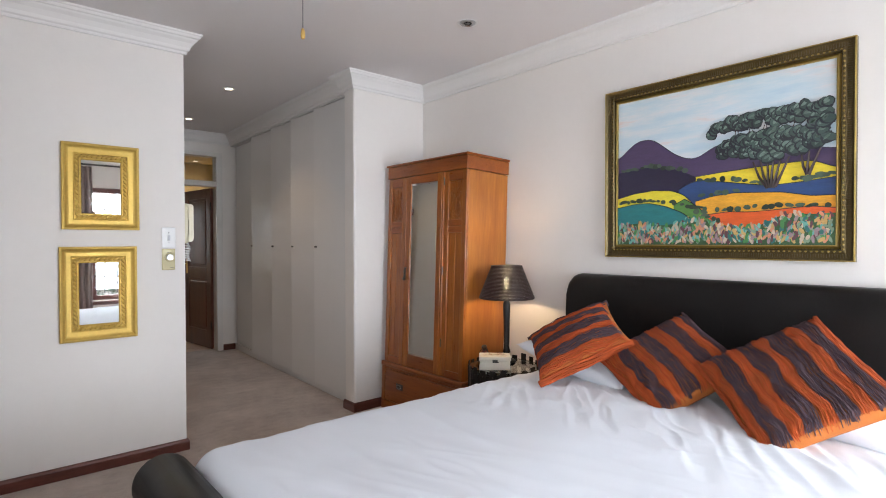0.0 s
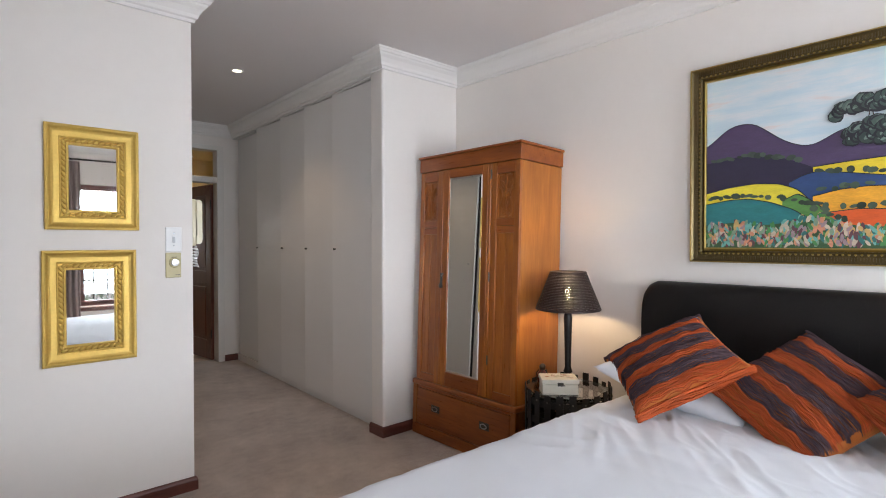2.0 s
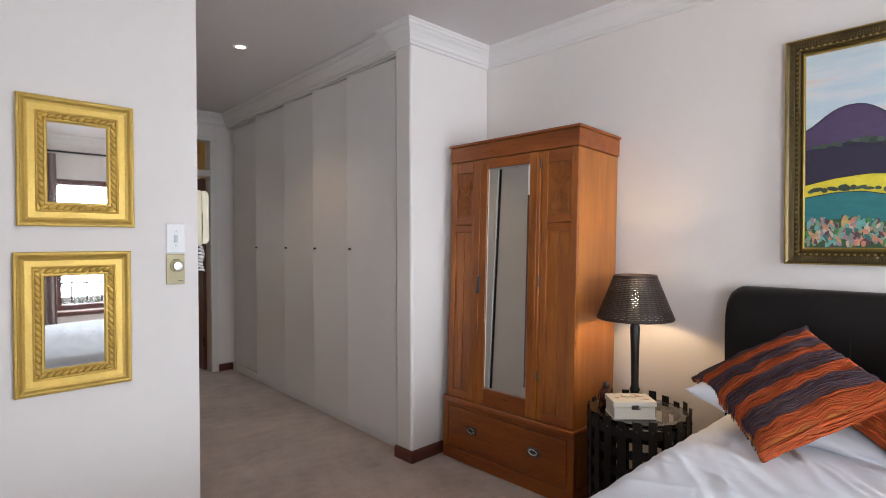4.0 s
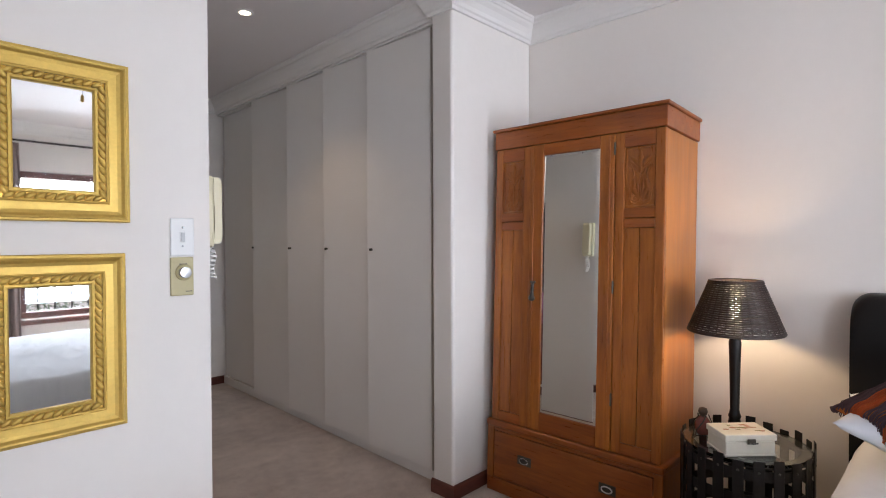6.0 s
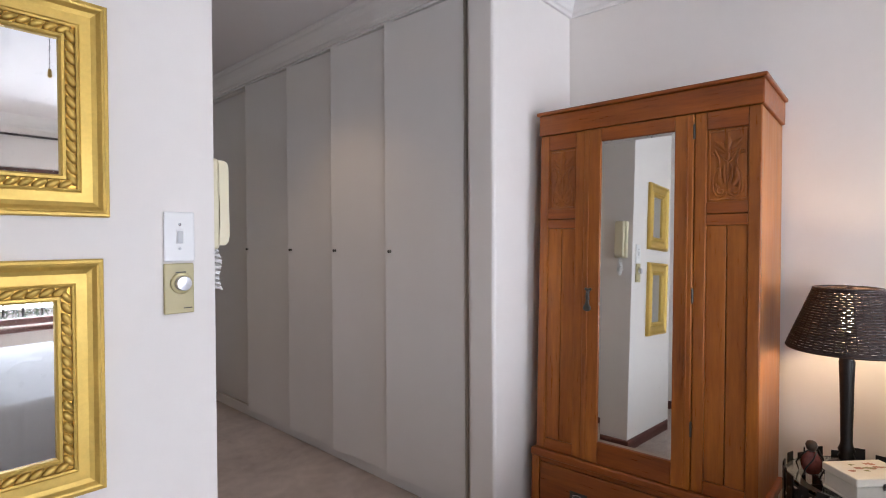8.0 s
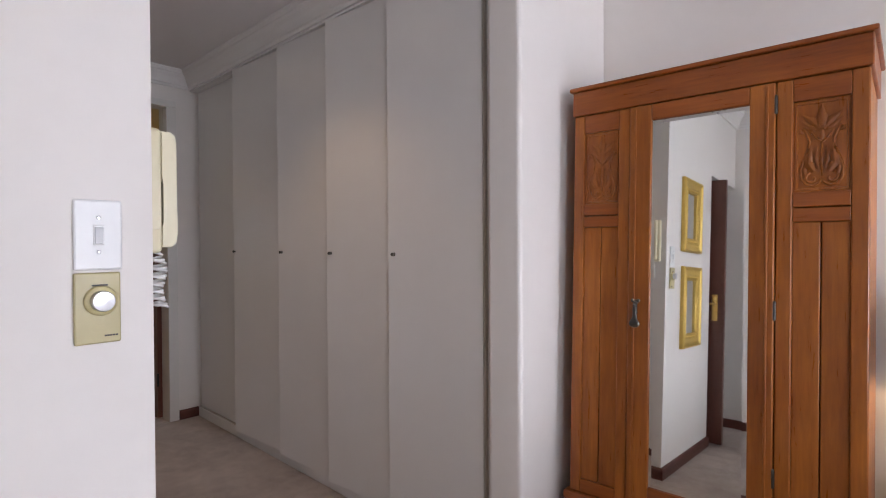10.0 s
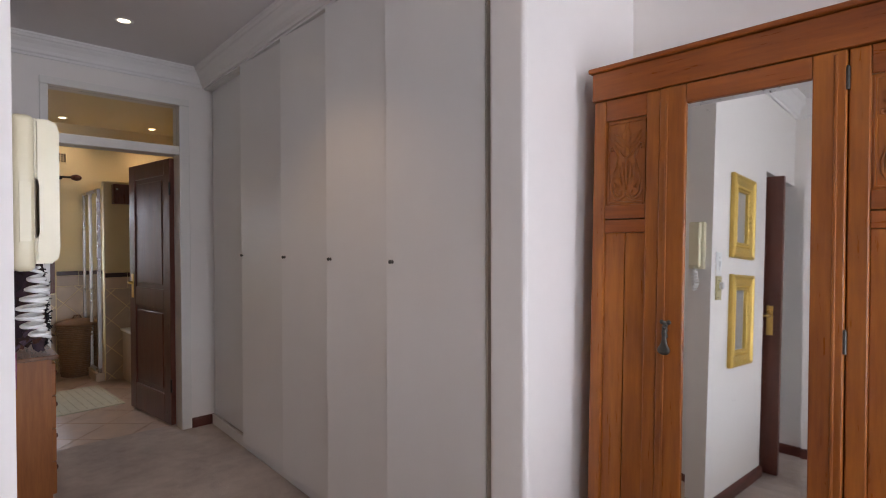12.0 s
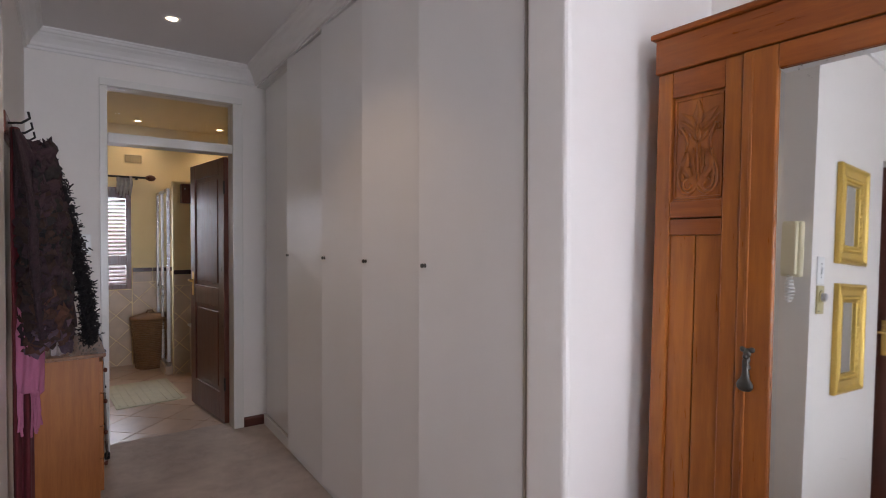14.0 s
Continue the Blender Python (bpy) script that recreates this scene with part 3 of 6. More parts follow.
sh = thing("shower_enclosure", "chrome framed glass shower enclosure", "shower")
for x, y in ((1.885, PARTY + 0.0), (1.885, PARTY + 0.38), (1.885, BY1 - 0.02)):
    part("post", boxm(x - 0.016, x + 0.016, y - 0.016, y + 0.016, 0.09, 1.95, 0.003), STEEL, sh)
for z in (0.10, 1.935):
    part("rail", boxm(1.871, 1.899, PARTY + 0.017, BY1 - 0.037, z - 0.015, z + 0.015, 0.003), STEEL, sh)
sg = part("glass_panel", boxm(1.882, 1.888, PARTY + 0.02, BY1 - 0.04, 0.12, 1.92), glass_mat("shower_glass", (0.80, 0.86, 0.82), 0.0), sh, "lightly frosted glass")
sg.visible_shadow = False
part("kerb", boxm(1.85, 1.925, PARTY + 0.0, BY1 - 0.002, -0.004, 0.085, 0.006), WTILE, sh, "tiled shower kerb")
db = thing("wall_cabinet", "small dark wooden box hung on the shower wall", "cabinet")
part("body", boxm(2.0, 2.2, PARTY - 0.09, PARTY - 0.001, 1.80, 2.0, 0.006), DARKWOOD, db)
part("knob", lathe([(0.004, 0), (0.012, 0.012), (0.003, 0.02)], 12, pose(2.03, PARTY - 0.09, 1.95, 90, 0, 0)), STEEL, db, "", True)
bt = thing("bath_surround", "low tiled bath surround beside the bathroom door", "bath")
part("front", boxm(2.08, 2.9, 8.2, PARTY - 0.012, -0.004, 0.5, 0.01), WTILE, bt)
part("rim", boxm(2.06, 2.92, 8.18, PARTY - 0.012, 0.501, 0.525, 0.01), WHITEPLASTIC, bt, "white enamel bath rim")
mt = thing("bath_mat", "pale cream woven cotton bath mat", "mat", pose(1.59, 8.25, -0.002, 0, 0, 3))
MATC = plain("mat_cotton", (0.64, 0.60, 0.46), 0.95, big=12, fine=260, vary=0.12, relief=0.6, dist=0.004)
bm = boxm(-0.27, 0.27, -0.42, 0.42, 0, 0.012, 0.005)
part("mat_body", bm, MATC, mt)
bm = bmesh.new()
for i in range(9):
    box(bm, -0.24 + i * 0.06 - 0.008, -0.24 + i * 0.06 + 0.008, -0.38, 0.38, 0.012, 0.018, 0.003, 1)
part("raised_rib", bm, MATC, mt)
dk = thing("bathroom_downlight", "round recessed downlight with a lit lens", "downlight", group="bathroom downlights")
BULB = glowing("lit_lens", (1.0, 0.86, 0.62), 16)
dk.matrix_world = Matrix.Translation((*BATHLIGHTS[0], CEIL))
part("trim", lathe([(0.028, -0.003), (0.042, -0.006), (0.045, 0.0)], 24, cap=False), WHITEPLASTIC, dk)
part("lens", lathe([(0.028, -0.002), (0.001, -0.0025)], 24), BULB, dk, "glowing warm lens")
copy_thing(dk, Matrix.Translation((*BATHLIGHTS[1], CEIL)))


# ---- ceiling fixtures ----
def downlight(lx, ly, lit):
    d = thing("downlight", "recessed round ceiling downlight, lit warm white" if lit else "recessed round ceiling downlight, switched off, chrome ring", "downlight", Matrix.Translation((lx, ly, CEIL)), "ceiling downlights")
    part("trim_ring", lathe([(0.031, -0.002), (0.036, -0.007), (0.046, -0.006), (0.05, 0.0)], 32, cap=False), WHITEPLASTIC if lit else STEEL, d, "", True)
    part("lens", lathe([(0.03, -0.003), (0.001, -0.004)], 24), BULB if lit else STEEL, d, "glowing lens" if lit else "")
    if not lit:
        part("inner_ring", lathe([(0.016, -0.004), (0.02, -0.008), (0.025, -0.004)], 24, cap=False), IRON, d, "", True)
        part("outer_ring", lathe([(0.05, 0.0), (0.06, -0.005), (0.064, 0.0)], 32, cap=False), WHITEPLASTIC, d, "", True)


for q in DOWNLIGHTS:
    downlight(*q)
pcd = thing("pull_cord", "thin dark pull cord with a small brass bead", "pull cord", Matrix.Translation((0.80, 1.98, CEIL)))
part("ceiling_rose", lathe([(0.03, 0.0), (0.03, -0.012), (0.02, -0.02), (0.004, -0.022)], 20), WHITEPLASTIC, pcd, "", True)
part("cord", tube([(0, 0, -0.02), (0.001, 0, -0.25), (0, 0, -0.475)], 0.0014, 6), IRON, pcd)
part("bead", lathe([(0.003, -0.475), (0.007, -0.482), (0.0085, -0.495), (0.0095, -0.51), (0.006, -0.518), (0.002, -0.52)], 14), BRASS, pcd, "brass bead", True)


# ---- two gilt mirrors ----
def rope_ring(w, h, off, out):
    """A twisted rope moulding as tilted beads round a rectangle."""
    bm = bmesh.new()
    pw, ph = w / 2 + off, h / 2 + off
    step = 0.0255
    sides = (((-pw, -ph), (pw, -ph)), ((pw, -ph), (pw, ph)), ((pw, ph), (-pw, ph)), ((-pw, ph), (-pw, -ph)))
    for (ax, az), (bx, bz) in sides:
        ln = math.hypot(bx - ax, bz - az)
        n = int(round(ln / step))
        ang = math.atan2(bz - az, bx - ax)
        for i in range(n):
            f = (i + 0.5) / n
            m = Matrix.Translation((ax + (bx - ax) * f, -out, az + (bz - az) * f)) @ Matrix.Rotation(-ang, 4, "Y") @ Matrix.Rotation(radians(-32), 4, "Y") @ Matrix.Diagonal((0.0175, 0.008, 0.0078, 1))
            bmesh.ops.create_uvsphere(bm, u_segments=8, v_segments=6, radius=1, matrix=m)
    return bm


# Darker copy of the gilt paints in the shade under the rope moulding.
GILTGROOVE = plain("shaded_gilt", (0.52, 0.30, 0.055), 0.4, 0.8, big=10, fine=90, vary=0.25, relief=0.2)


def gilt_mirror(cx, cz, ow, oh, gw, gh, label):
    t = thing("wall_mirror", label, "mirror", Matrix.Translation((cx, NORTH, cz)), "gilt wall mirrors")
    fw = (ow - gw) / 2
    part("inner_fillet", frame_ring(gw, gh, [(0.0, 0.004), (0.0, 0.012), (0.004, 0.016), (0.010, 0.015), (0.012, 0.010), (0.012, 0.004)]), GOLD, t)
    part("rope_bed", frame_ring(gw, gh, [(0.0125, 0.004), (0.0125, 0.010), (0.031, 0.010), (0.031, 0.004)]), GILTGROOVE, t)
    part("rope_moulding", rope_ring(gw, gh, 0.0218, 0.013), GOLD, t, "twisted rope moulding", True)
    part("outer_moulding", frame_ring(gw, gh, [(0.0315, 0.002), (0.0315, 0.018), (0.036, 0.020), (0.040, 0.017), (fw - 0.034, 0.017), (fw - 0.024, 0.021), (fw - 0.016, 0.029), (fw - 0.011, 0.031), (fw - 0.009, 0.028), (fw - 0.003, 0.027), (fw, 0.022), (fw, 0.002)]), GOLD, t)
    part("glass", boxm(-gw / 2 - 0.004, gw / 2 + 0.004, -0.0038, -0.001, -gh / 2 - 0.004, gh / 2 + 0.004), MIRROR, t, "clear silvered mirror glass")


gilt_mirror(0.348, 1.687, 0.392, 0.500, 0.200, 0.312, "smaller square-ish mirror in a gold rope-moulded frame")
gilt_mirror(0.333, 1.059, 0.391, 0.552, 0.200, 0.362, "taller mirror in a gold rope-moulded frame")


# ---- switch, dimmer and intercom ----
sw = thing("light_switch", "white rectangular wall plate with a rocker switch", "switch", Matrix.Translation((0.712, NORTH, 1.389)))
part("plate", boxm(-0.0405, 0.0405, -0.008, 0, -0.0665, 0.0665, 0.004), WHITEPLASTIC, sw)
part("rocker_frame", boxm(-0.0095, 0.0095, -0.0105, -0.0075, -0.019, 0.019, 0.0015), WHITEPLASTIC, sw)
part("rocker", box(bmesh.new(), -0.007, 0.007, -0.0135, -0.010, -0.016, 0.016, 0.0015, m=pose(0, 0, 0, 3, 0, 0)), plain("grey_plastic", (0.55, 0.55, 0.55), 0.4), sw, "grey rocker")
for z in (-0.032, 0.033):
    part("screw", lathe([(0.0035, 0), (0.0035, 0.002), (0.002, 0.0028)], 12, pose(0, -0.008, z, 90, 0, 0)), STEEL, sw)
dm = thing("dimmer_switch", "khaki dimmer plate with a round silver knob", "dimmer", Matrix.Translation((0.7095, NORTH, 1.2505)))
KHAKI = plain("khaki_plastic", (0.47, 0.40, 0.20), 0.4, vary=0.05)
part("plate", boxm(-0.0385, 0.0385, -0.010, 0, -0.0672, 0.0672, 0.003), KHAKI, dm)
part("dial_ring", lathe([(0.0285, 0), (0.0285, 0.004), (0.025, 0.007), (0.0195, 0.007)], 32, pose(0.004, -0.010, 0.014, 90, 0, 0)), KHAKI, dm, "", True)
part("knob", lathe([(0.0195, 0.0), (0.0195, 0.014), (0.018, 0.017), (0.003, 0.0185)], 32, pose(0.004, -0.016, 0.014, 90, 0, 0)), STEEL, dm, "brushed silver knob")
part("scale_mark", boxm(-0.010, 0.016, -0.0112, -0.0098, 0.042, 0.045), IRON, dm)
for i in range(5):
    part("print_bar", boxm(0.010 + i * 0.0046, 0.0136 + i * 0.0046, -0.0110, -0.0098, -0.0545, -0.0515), IRON, dm)

ph = thing("intercom_handset", "cream wall intercom phone with a coiled white cord", "intercom", Matrix.Translation((PASS, 3.765, 1.482)))
bm = boxm(0.0, 0.032, -0.045, 0.045, -0.13, 0.135, 0.01, 3)
part("base", bm, IVORY, ph, "", True)
bm = bmesh.new()
outline = [(0.0325, -0.118), (0.056, -0.118), (0.066, -0.108), (0.068, -0.09), (0.068, 0.112), (0.064, 0.126), (0.054, 0.132), (0.0325, 0.132), (0.0325, 0.032), (0.043, 0.02), (0.043, -0.066), (0.0325, -0.075)]
lo = [bm.verts.new((x, -0.03, z)) for x, z in outline]
hi = [bm.verts.new((x, 0.03, z)) for x, z in outline]
bm.faces.new(lo)
bm.faces.new(hi[::-1])
for k in range(len(outline)):
    bm.faces.new((lo[k - 1], lo[k], hi[k], hi[k - 1]))
bmesh.ops.bevel(bm, geom=[e for e in bm.edges if abs(e.verts[0].co.y - e.verts[1].co.y) < 1e-6], offset=0.004, segments=2, affect="EDGES")
part("handset", bm, IVORY, ph)
# Dark ivory plate paints the shade inside the handset gap.
part("cradle_slot", boxm(0.0325, 0.0345, -0.024, 0.024, -0.072, 0.029), plain("shaded_ivory_plastic", (0.24, 0.19, 0.11), 0.5), ph, "cradle slot with its shade painted dark")
part("label_strip", boxm(0.010, 0.026, -0.0465, -0.0445, -0.08, 0.02, 0.0005), IVORY, ph)
pts = []
for i in range(300):
    f = i / 299
    a = 2 * math.pi * 15 * f
    r = 0.007 + 0.0115 * math.sin(math.pi * min(1, 0.08 + f * 0.8)) ** 1.5
    sway = 0.006 * math.sin(f * 7)
    pts.append((0.032 + r * math.cos(a) + sway + 0.028 * max(0, f - 0.6) ** 1.2, r * math.sin(a), -0.125 - 0.125 * f ** 0.9 + 0.004 * math.sin(a * 0.5)))
part("coiled_cord", tube(pts, 0.0032, 5), WHITEPLASTIC, ph, "coiled white cord", True)
ps = thing("light_switch", "white wall plate with a rocker beside the bathroom doorway", "switch", Matrix.Translation((1.105, FAR, 1.383)))
part("plate", boxm(-0.037, 0.037, -0.008, 0, -0.066, 0.066, 0.004), WHITEPLASTIC, ps)
part("rocker", boxm(-0.008, 0.008, -0.012, -0.007, -0.017, 0.017, 0.0015), IRON, ps, "dark rocker")


# ---- the painting over the bed ----
PW, PH, FK = 1.100, 0.857, 0.79
pt = thing("framed_painting", "bright landscape painting in an antique gilt frame", "painting", pose(EAST, 1.165, 1.770, 0, 0, -90))
part("outer_frame", frame_ring(PW, PH, [(FK * o, d) for o, d in [(0.022, 0.004), (0.022, 0.018), (0.030, 0.030), (0.036, 0.022), (0.05, 0.018), (0.075, 0.024), (0.086, 0.034), (0.092, 0.034), (0.095, 0.026), (0.095, 0.002), (0.022, 0.002)]]), OLDGOLD, pt)
part("inner_fillet", frame_ring(PW, PH, [(FK * o, d) for o, d in [(0.0, 0.003), (0.0, 0.020), (0.006, 0.0225), (0.014, 0.018), (0.0215, 0.012), (0.0215, 0.003)]]), BRIGHTGOLD, pt, "bright gold fillet")
part("outer_lip", frame_ring(PW, PH, [(FK * o, d) for o, d in [(0.0875, 0.0345), (0.089, 0.037), (0.094, 0.036), (0.0955, 0.030), (0.0955, 0.0255)]]), BRIGHTGOLD, pt)
bm, bm2 = bmesh.new(), bmesh.new()
for sx, sz, ln, horizontal in ((0, 1, PW + 0.06, True), (0, -1, PW + 0.06, True), (1, 0, PH + 0.06, False), (-1, 0, PH + 0.06, False)):
    n = int(ln / 0.022)
    for i in range(n):
        p = -ln / 2 + ln * (i + 0.5) / n
        x, z = (p, sz * (PH / 2 + 0.029)) if horizontal else (sx * (PW / 2 + 0.029), p)
        bmesh.ops.create_icosphere(bm, subdivisions=1, radius=0.0062, matrix=Matrix.Translation((x, -0.024, z)))
    n = int((ln + 0.05) / 0.0105)
    for i in range(n):
        p = -(ln + 0.05) / 2 + (ln + 0.05) * (i + 0.5) / n
        if horizontal:
            box(bm2, p - 0.0022, p + 0.0022, -0.0262, -0.018, sz * (PH / 2 + 0.0512) - 0.0095, sz * (PH / 2 + 0.0512) + 0.0095)
        else:
            box(bm2, sx * (PW / 2 + 0.0512) - 0.0095, sx * (PW / 2 + 0.0512) + 0.0095, -0.0262, -0.018, p - 0.0022, p + 0.0022)
part("beading", bm, BRIGHTGOLD, pt, "row of worn gilt beads", True)
part("ribbing", bm2, OLDGOLD, pt)


def paint(name, c, vary=0.2, stretch=(3, 1, 12)):
    return plain(name, c, 0.5, big=4, fine=22, vary=vary, relief=0.35, dist=0.0015, scale=stretch)


def sky_paint():
    m, nt, b = base_mat("sky_paint", 0.5)
    v = coords(nt, (1.2, 1, 7))
    n1 = noise_tex(nt, v, 2.0, 6, 0.6)
    nt.links.new(ramp(nt, n1, [(0.3, (0.46, 0.61, 0.69)), (0.46, (0.56, 0.67, 0.72)), (0.58, (0.68, 0.71, 0.73)), (0.66, (0.72, 0.61, 0.58)), (0.74, (0.74, 0.72, 0.70))]), b.inputs["Base Color"])
    bump(nt, b, n1, 0.2, 0.001)
    return m


def smooth_line(pts, n=48):
    us = np.array([p[0] for p in pts])
    vs = np.array([p[1] for p in pts])
    g = np.linspace(us[0], us[-1], n)
    v = np.interp(g, us, vs)
    k = np.array([1, 2, 3, 2, 1]) / 9
    vv = np.convolve(np.pad(v, 2, mode="edge"), k, mode="valid")
    return list(zip(g, vv))


def at(u, v, d):
    return ((u - 0.5) * PW, -d, (v - 0.5) * PH)


def layer(name, pts, low, material, d, line=True):
    """A painted field from its top edge down to low (a number or a function of u)."""
    bm = bmesh.new()
    row = smooth_line(pts)
    f = low if callable(low) else (lambda u: low)
    a = [bm.verts.new(at(u, v, d)) for u, v in row]
    b = [bm.verts.new(at(u, min(v, f(u)), d)) for u, v in row]
    for i in range(len(row) - 1):
        bm.faces.new((a[i], b[i], b[i + 1], a[i + 1]))
    part(name, bm, material, pt)
    if line:
        part("outline", tube([at(u, v, d + 0.0006) for u, v in row], 0.0028, 4, flat=0.3), INK, pt)


INK = plain("dark_outline_paint", (0.02, 0.02, 0.028), 0.5, vary=0.2)
part("sky", boxm(-PW / 2, PW / 2, -0.006, -0.002, -PH / 2, PH / 2), sky_paint(), pt)
layer("mountain", [(0.0, 0.60), (0.04, 0.645), (0.09, 0.70), (0.125, 0.722), (0.15, 0.712), (0.185, 0.725), (0.215, 0.70), (0.262, 0.652), (0.306, 0.602), (0.355, 0.567), (0.417, 0.543), (0.463, 0.574), (0.514, 0.617), (0.564, 0.626), (0.8, 0.575), (1.0, 0.52)], 0.38, paint("violet_paint", (0.085, 0.055, 0.12)), 0.007)
layer("dark_hill", [(0.0, 0.507), (0.116, 0.529), (0.223, 0.523), (0.323, 0.496), (0.386, 0.459), (0.44, 0.422)], 0.3, paint("indigo_paint", (0.028, 0.022, 0.05)), 0.008, False)
layer("yellow_field", [(0.425, 0.434), (0.536, 0.447), (0.647, 0.455), (0.8, 0.467), (0.915, 0.468), (1.0, 0.418)], 0.33, paint("yellow_paint", (0.82, 0.62, 0.04)), 0.009)
layer("blue_field", [(0.339, 0.355), (0.386, 0.395), (0.448, 0.411), (0.606, 0.376), (0.75, 0.345), (0.87, 0.353), (1.0, 0.369)], 0.24, paint("blue_paint", (0.03, 0.07, 0.19)), 0.010)
layer("yellow_hill", [(0.0, 0.325), (0.098, 0.353), (0.205, 0.367), (0.306, 0.356), (0.371, 0.321), (0.43, 0.24)], 0.2, paint("lemon_paint", (0.80, 0.66, 0.05)), 0.011)
layer("orange_field", [(0.425, 0.276), (0.507, 0.304), (0.606, 0.316), (0.8, 0.304), (0.915, 0.273), (1.0, 0.271)], 0.17, paint("orange_paint", (0.80, 0.36, 0.03), 0.3), 0.0115)
layer("green_slope", [(0.315, 0.262), (0.371, 0.297), (0.417, 0.261), (0.463, 0.211), (0.507, 0.158), (0.539, 0.124)], 0.08, paint("grass_paint", (0.10, 0.26, 0.06), 0.3), 0.0125)
layer("teal_hill", [(0.0, 0.259), (0.098, 0.28), (0.188, 0.281), (0.273, 0.255), (0.355, 0.212), (0.425, 0.149)], 0.08, paint("teal_paint", (0.02, 0.19, 0.20)), 0.0132)
layer("red_field", [(0.485, 0.19), (0.578, 0.203), (0.673, 0.196), (0.762, 0.202), (0.847, 0.211), (0.915, 0.216), (1.0, 0.202)], 0.06, paint("vermilion_paint", (0.72, 0.11, 0.02)), 0.0138)
FLOW = [(0.0, 0.133), (0.135, 0.149), (0.273, 0.126), (0.386, 0.16), (0.448, 0.173), (0.536, 0.124), (0.633, 0.107), (0.725, 0.115), (0.775, 0.157), (0.823, 0.185), (0.915, 0.169), (1.0, 0.176)]
layer("flower_bed", FLOW, 0.0, paint("moss_paint", (0.04, 0.10, 0.04), 0.4), 0.0145, False)


def dab(bm, u, v, ru, rv, d, turn, n=7):
    c, s = math.cos(turn), math.sin(turn)
    vs = []
    for i in range(n):
        a = 2 * math.pi * i / n
        x, z = ru * math.cos(a) * random.uniform(0.85, 1.1), rv * math.sin(a) * random.uniform(0.85, 1.1)
        px, py, pz = at(u, v, d)
        vs.append(bm.verts.new((px + x * c - z * s, py, pz + x * s + z * c)))
    bm.faces.new(vs)


rnd = random.Random(7)
HUES = (("coral", (0.62, 0.24, 0.14)), ("leaf_green", (0.06, 0.24, 0.07)), ("sage", (0.20, 0.30, 0.20)), ("ochre", (0.55, 0.34, 0.12)), ("plum", (0.13, 0.05, 0.06)), ("aqua", (0.14, 0.40, 0.35)), ("cream", (0.55, 0.44, 0.33)), ("mauve", (0.32, 0.22, 0.24)), ("teal", (0.03, 0.16, 0.15)))
flow_u = [p[0] for p in FLOW]
flow_v = [p[1] for p in FLOW]
for k, (hue, c) in enumerate(HUES):
    bm = bmesh.new()
    for i in range(84):
        u = rnd.uniform(0.012, 0.988)
        v = rnd.uniform(0.02, float(np.interp(u, flow_u, flow_v)) + 0.004)
        dab(bm, u, v, rnd.uniform(0.0055, 0.010), rnd.uniform(0.013, 0.024), 0.0150 + 0.000013 * i + 0.0000018 * k, rnd.uniform(-0.75, 0.75))
    tagged(part("petals", bm, paint(hue + "_paint", c, 0.25), pt, hue.replace("_", " ") + " flower dabs"), kind="stuff")
CROWN = plain("tree_crown_paint", (0.058, 0.092, 0.078), 0.5, big=14, fine=60, vary=0.45, relief=0.4, scale=(2, 1, 5), island=True)
CROWN_L = plain("tree_light_paint", (0.17, 0.24, 0.20), 0.5, big=14, fine=60, vary=0.3, relief=0.4, scale=(2, 1, 5), island=True)


def crown(name, top, thick, n, u0, u1, d):
    """Piled leaf clumps along an arching crown, dark edged, with light touches."""
    us, vs = [p[0] for p in top], [p[1] for p in top]
    bd, bl, be = bmesh.new(), bmesh.new(), bmesh.new()
    for i in range(n):
        u = u0 + (u1 - u0) * (i + rnd.random()) / n
        t = thick * min(1, 0.35 + 3.2 * (u - u0))
        v = float(np.interp(u, us, vs)) - rnd.uniform(0.012, t)
        if u > 0.985:
            continue
        ru, rv = rnd.uniform(0.020, 0.036), rnd.uniform(0.016, 0.027)
        dab(be, u, v - 0.003, ru + 0.0055, rv + 0.0055, d + i * 0.000012, rnd.uniform(-0.4, 0.4), 10)
        dab(bd, u, v, ru, rv, d + 0.000006 + i * 0.000012, rnd.uniform(-0.4, 0.4), 10)
        for k in range(2):
            dab(bl, u + rnd.uniform(-0.014, 0.010), v + rnd.uniform(-0.002, 0.014), ru * 0.55, rv * 0.30, d + 0.000009 + i * 0.000012, rnd.uniform(0.3, 1.1), 8)
    part("crown_edge", be, INK, pt)
    part(name, bd, CROWN, pt)
    part("crown_light", bl, CROWN_L, pt)


BARK = plain("trunk_paint", (0.035, 0.015, 0.012), 0.5, vary=0.3)
for u0, v0, u1, v1 in ((0.745, 0.33, 0.685, 0.46), (0.75, 0.33, 0.715, 0.47), (0.755, 0.33, 0.745, 0.47), (0.762, 0.33, 0.77, 0.48), (0.768, 0.33, 0.80, 0.48), (0.775, 0.335, 0.83, 0.47), (0.898, 0.39, 0.875, 0.48), (0.90, 0.39, 0.905, 0.49), (0.902, 0.39, 0.945, 0.50)):
    part("trunk", tube([at(u0, v0, 0.0155), at((u0 + u1) / 2 - 0.004, (v0 + v1) / 2, 0.0155), at(u1, v1 + 0.03, 0.0155)], [0.010, 0.007, 0.004], 5, flat=0.3), BARK, pt)
for i in range(9):
    u = 0.60 + i * 0.03
    part("branch", tube([at(u, 0.60 + i * 0.006, 0.0155), at(u + 0.012 * (-1) ** i, 0.70, 0.0155)], 0.002, 4, flat=0.3), BARK, pt)
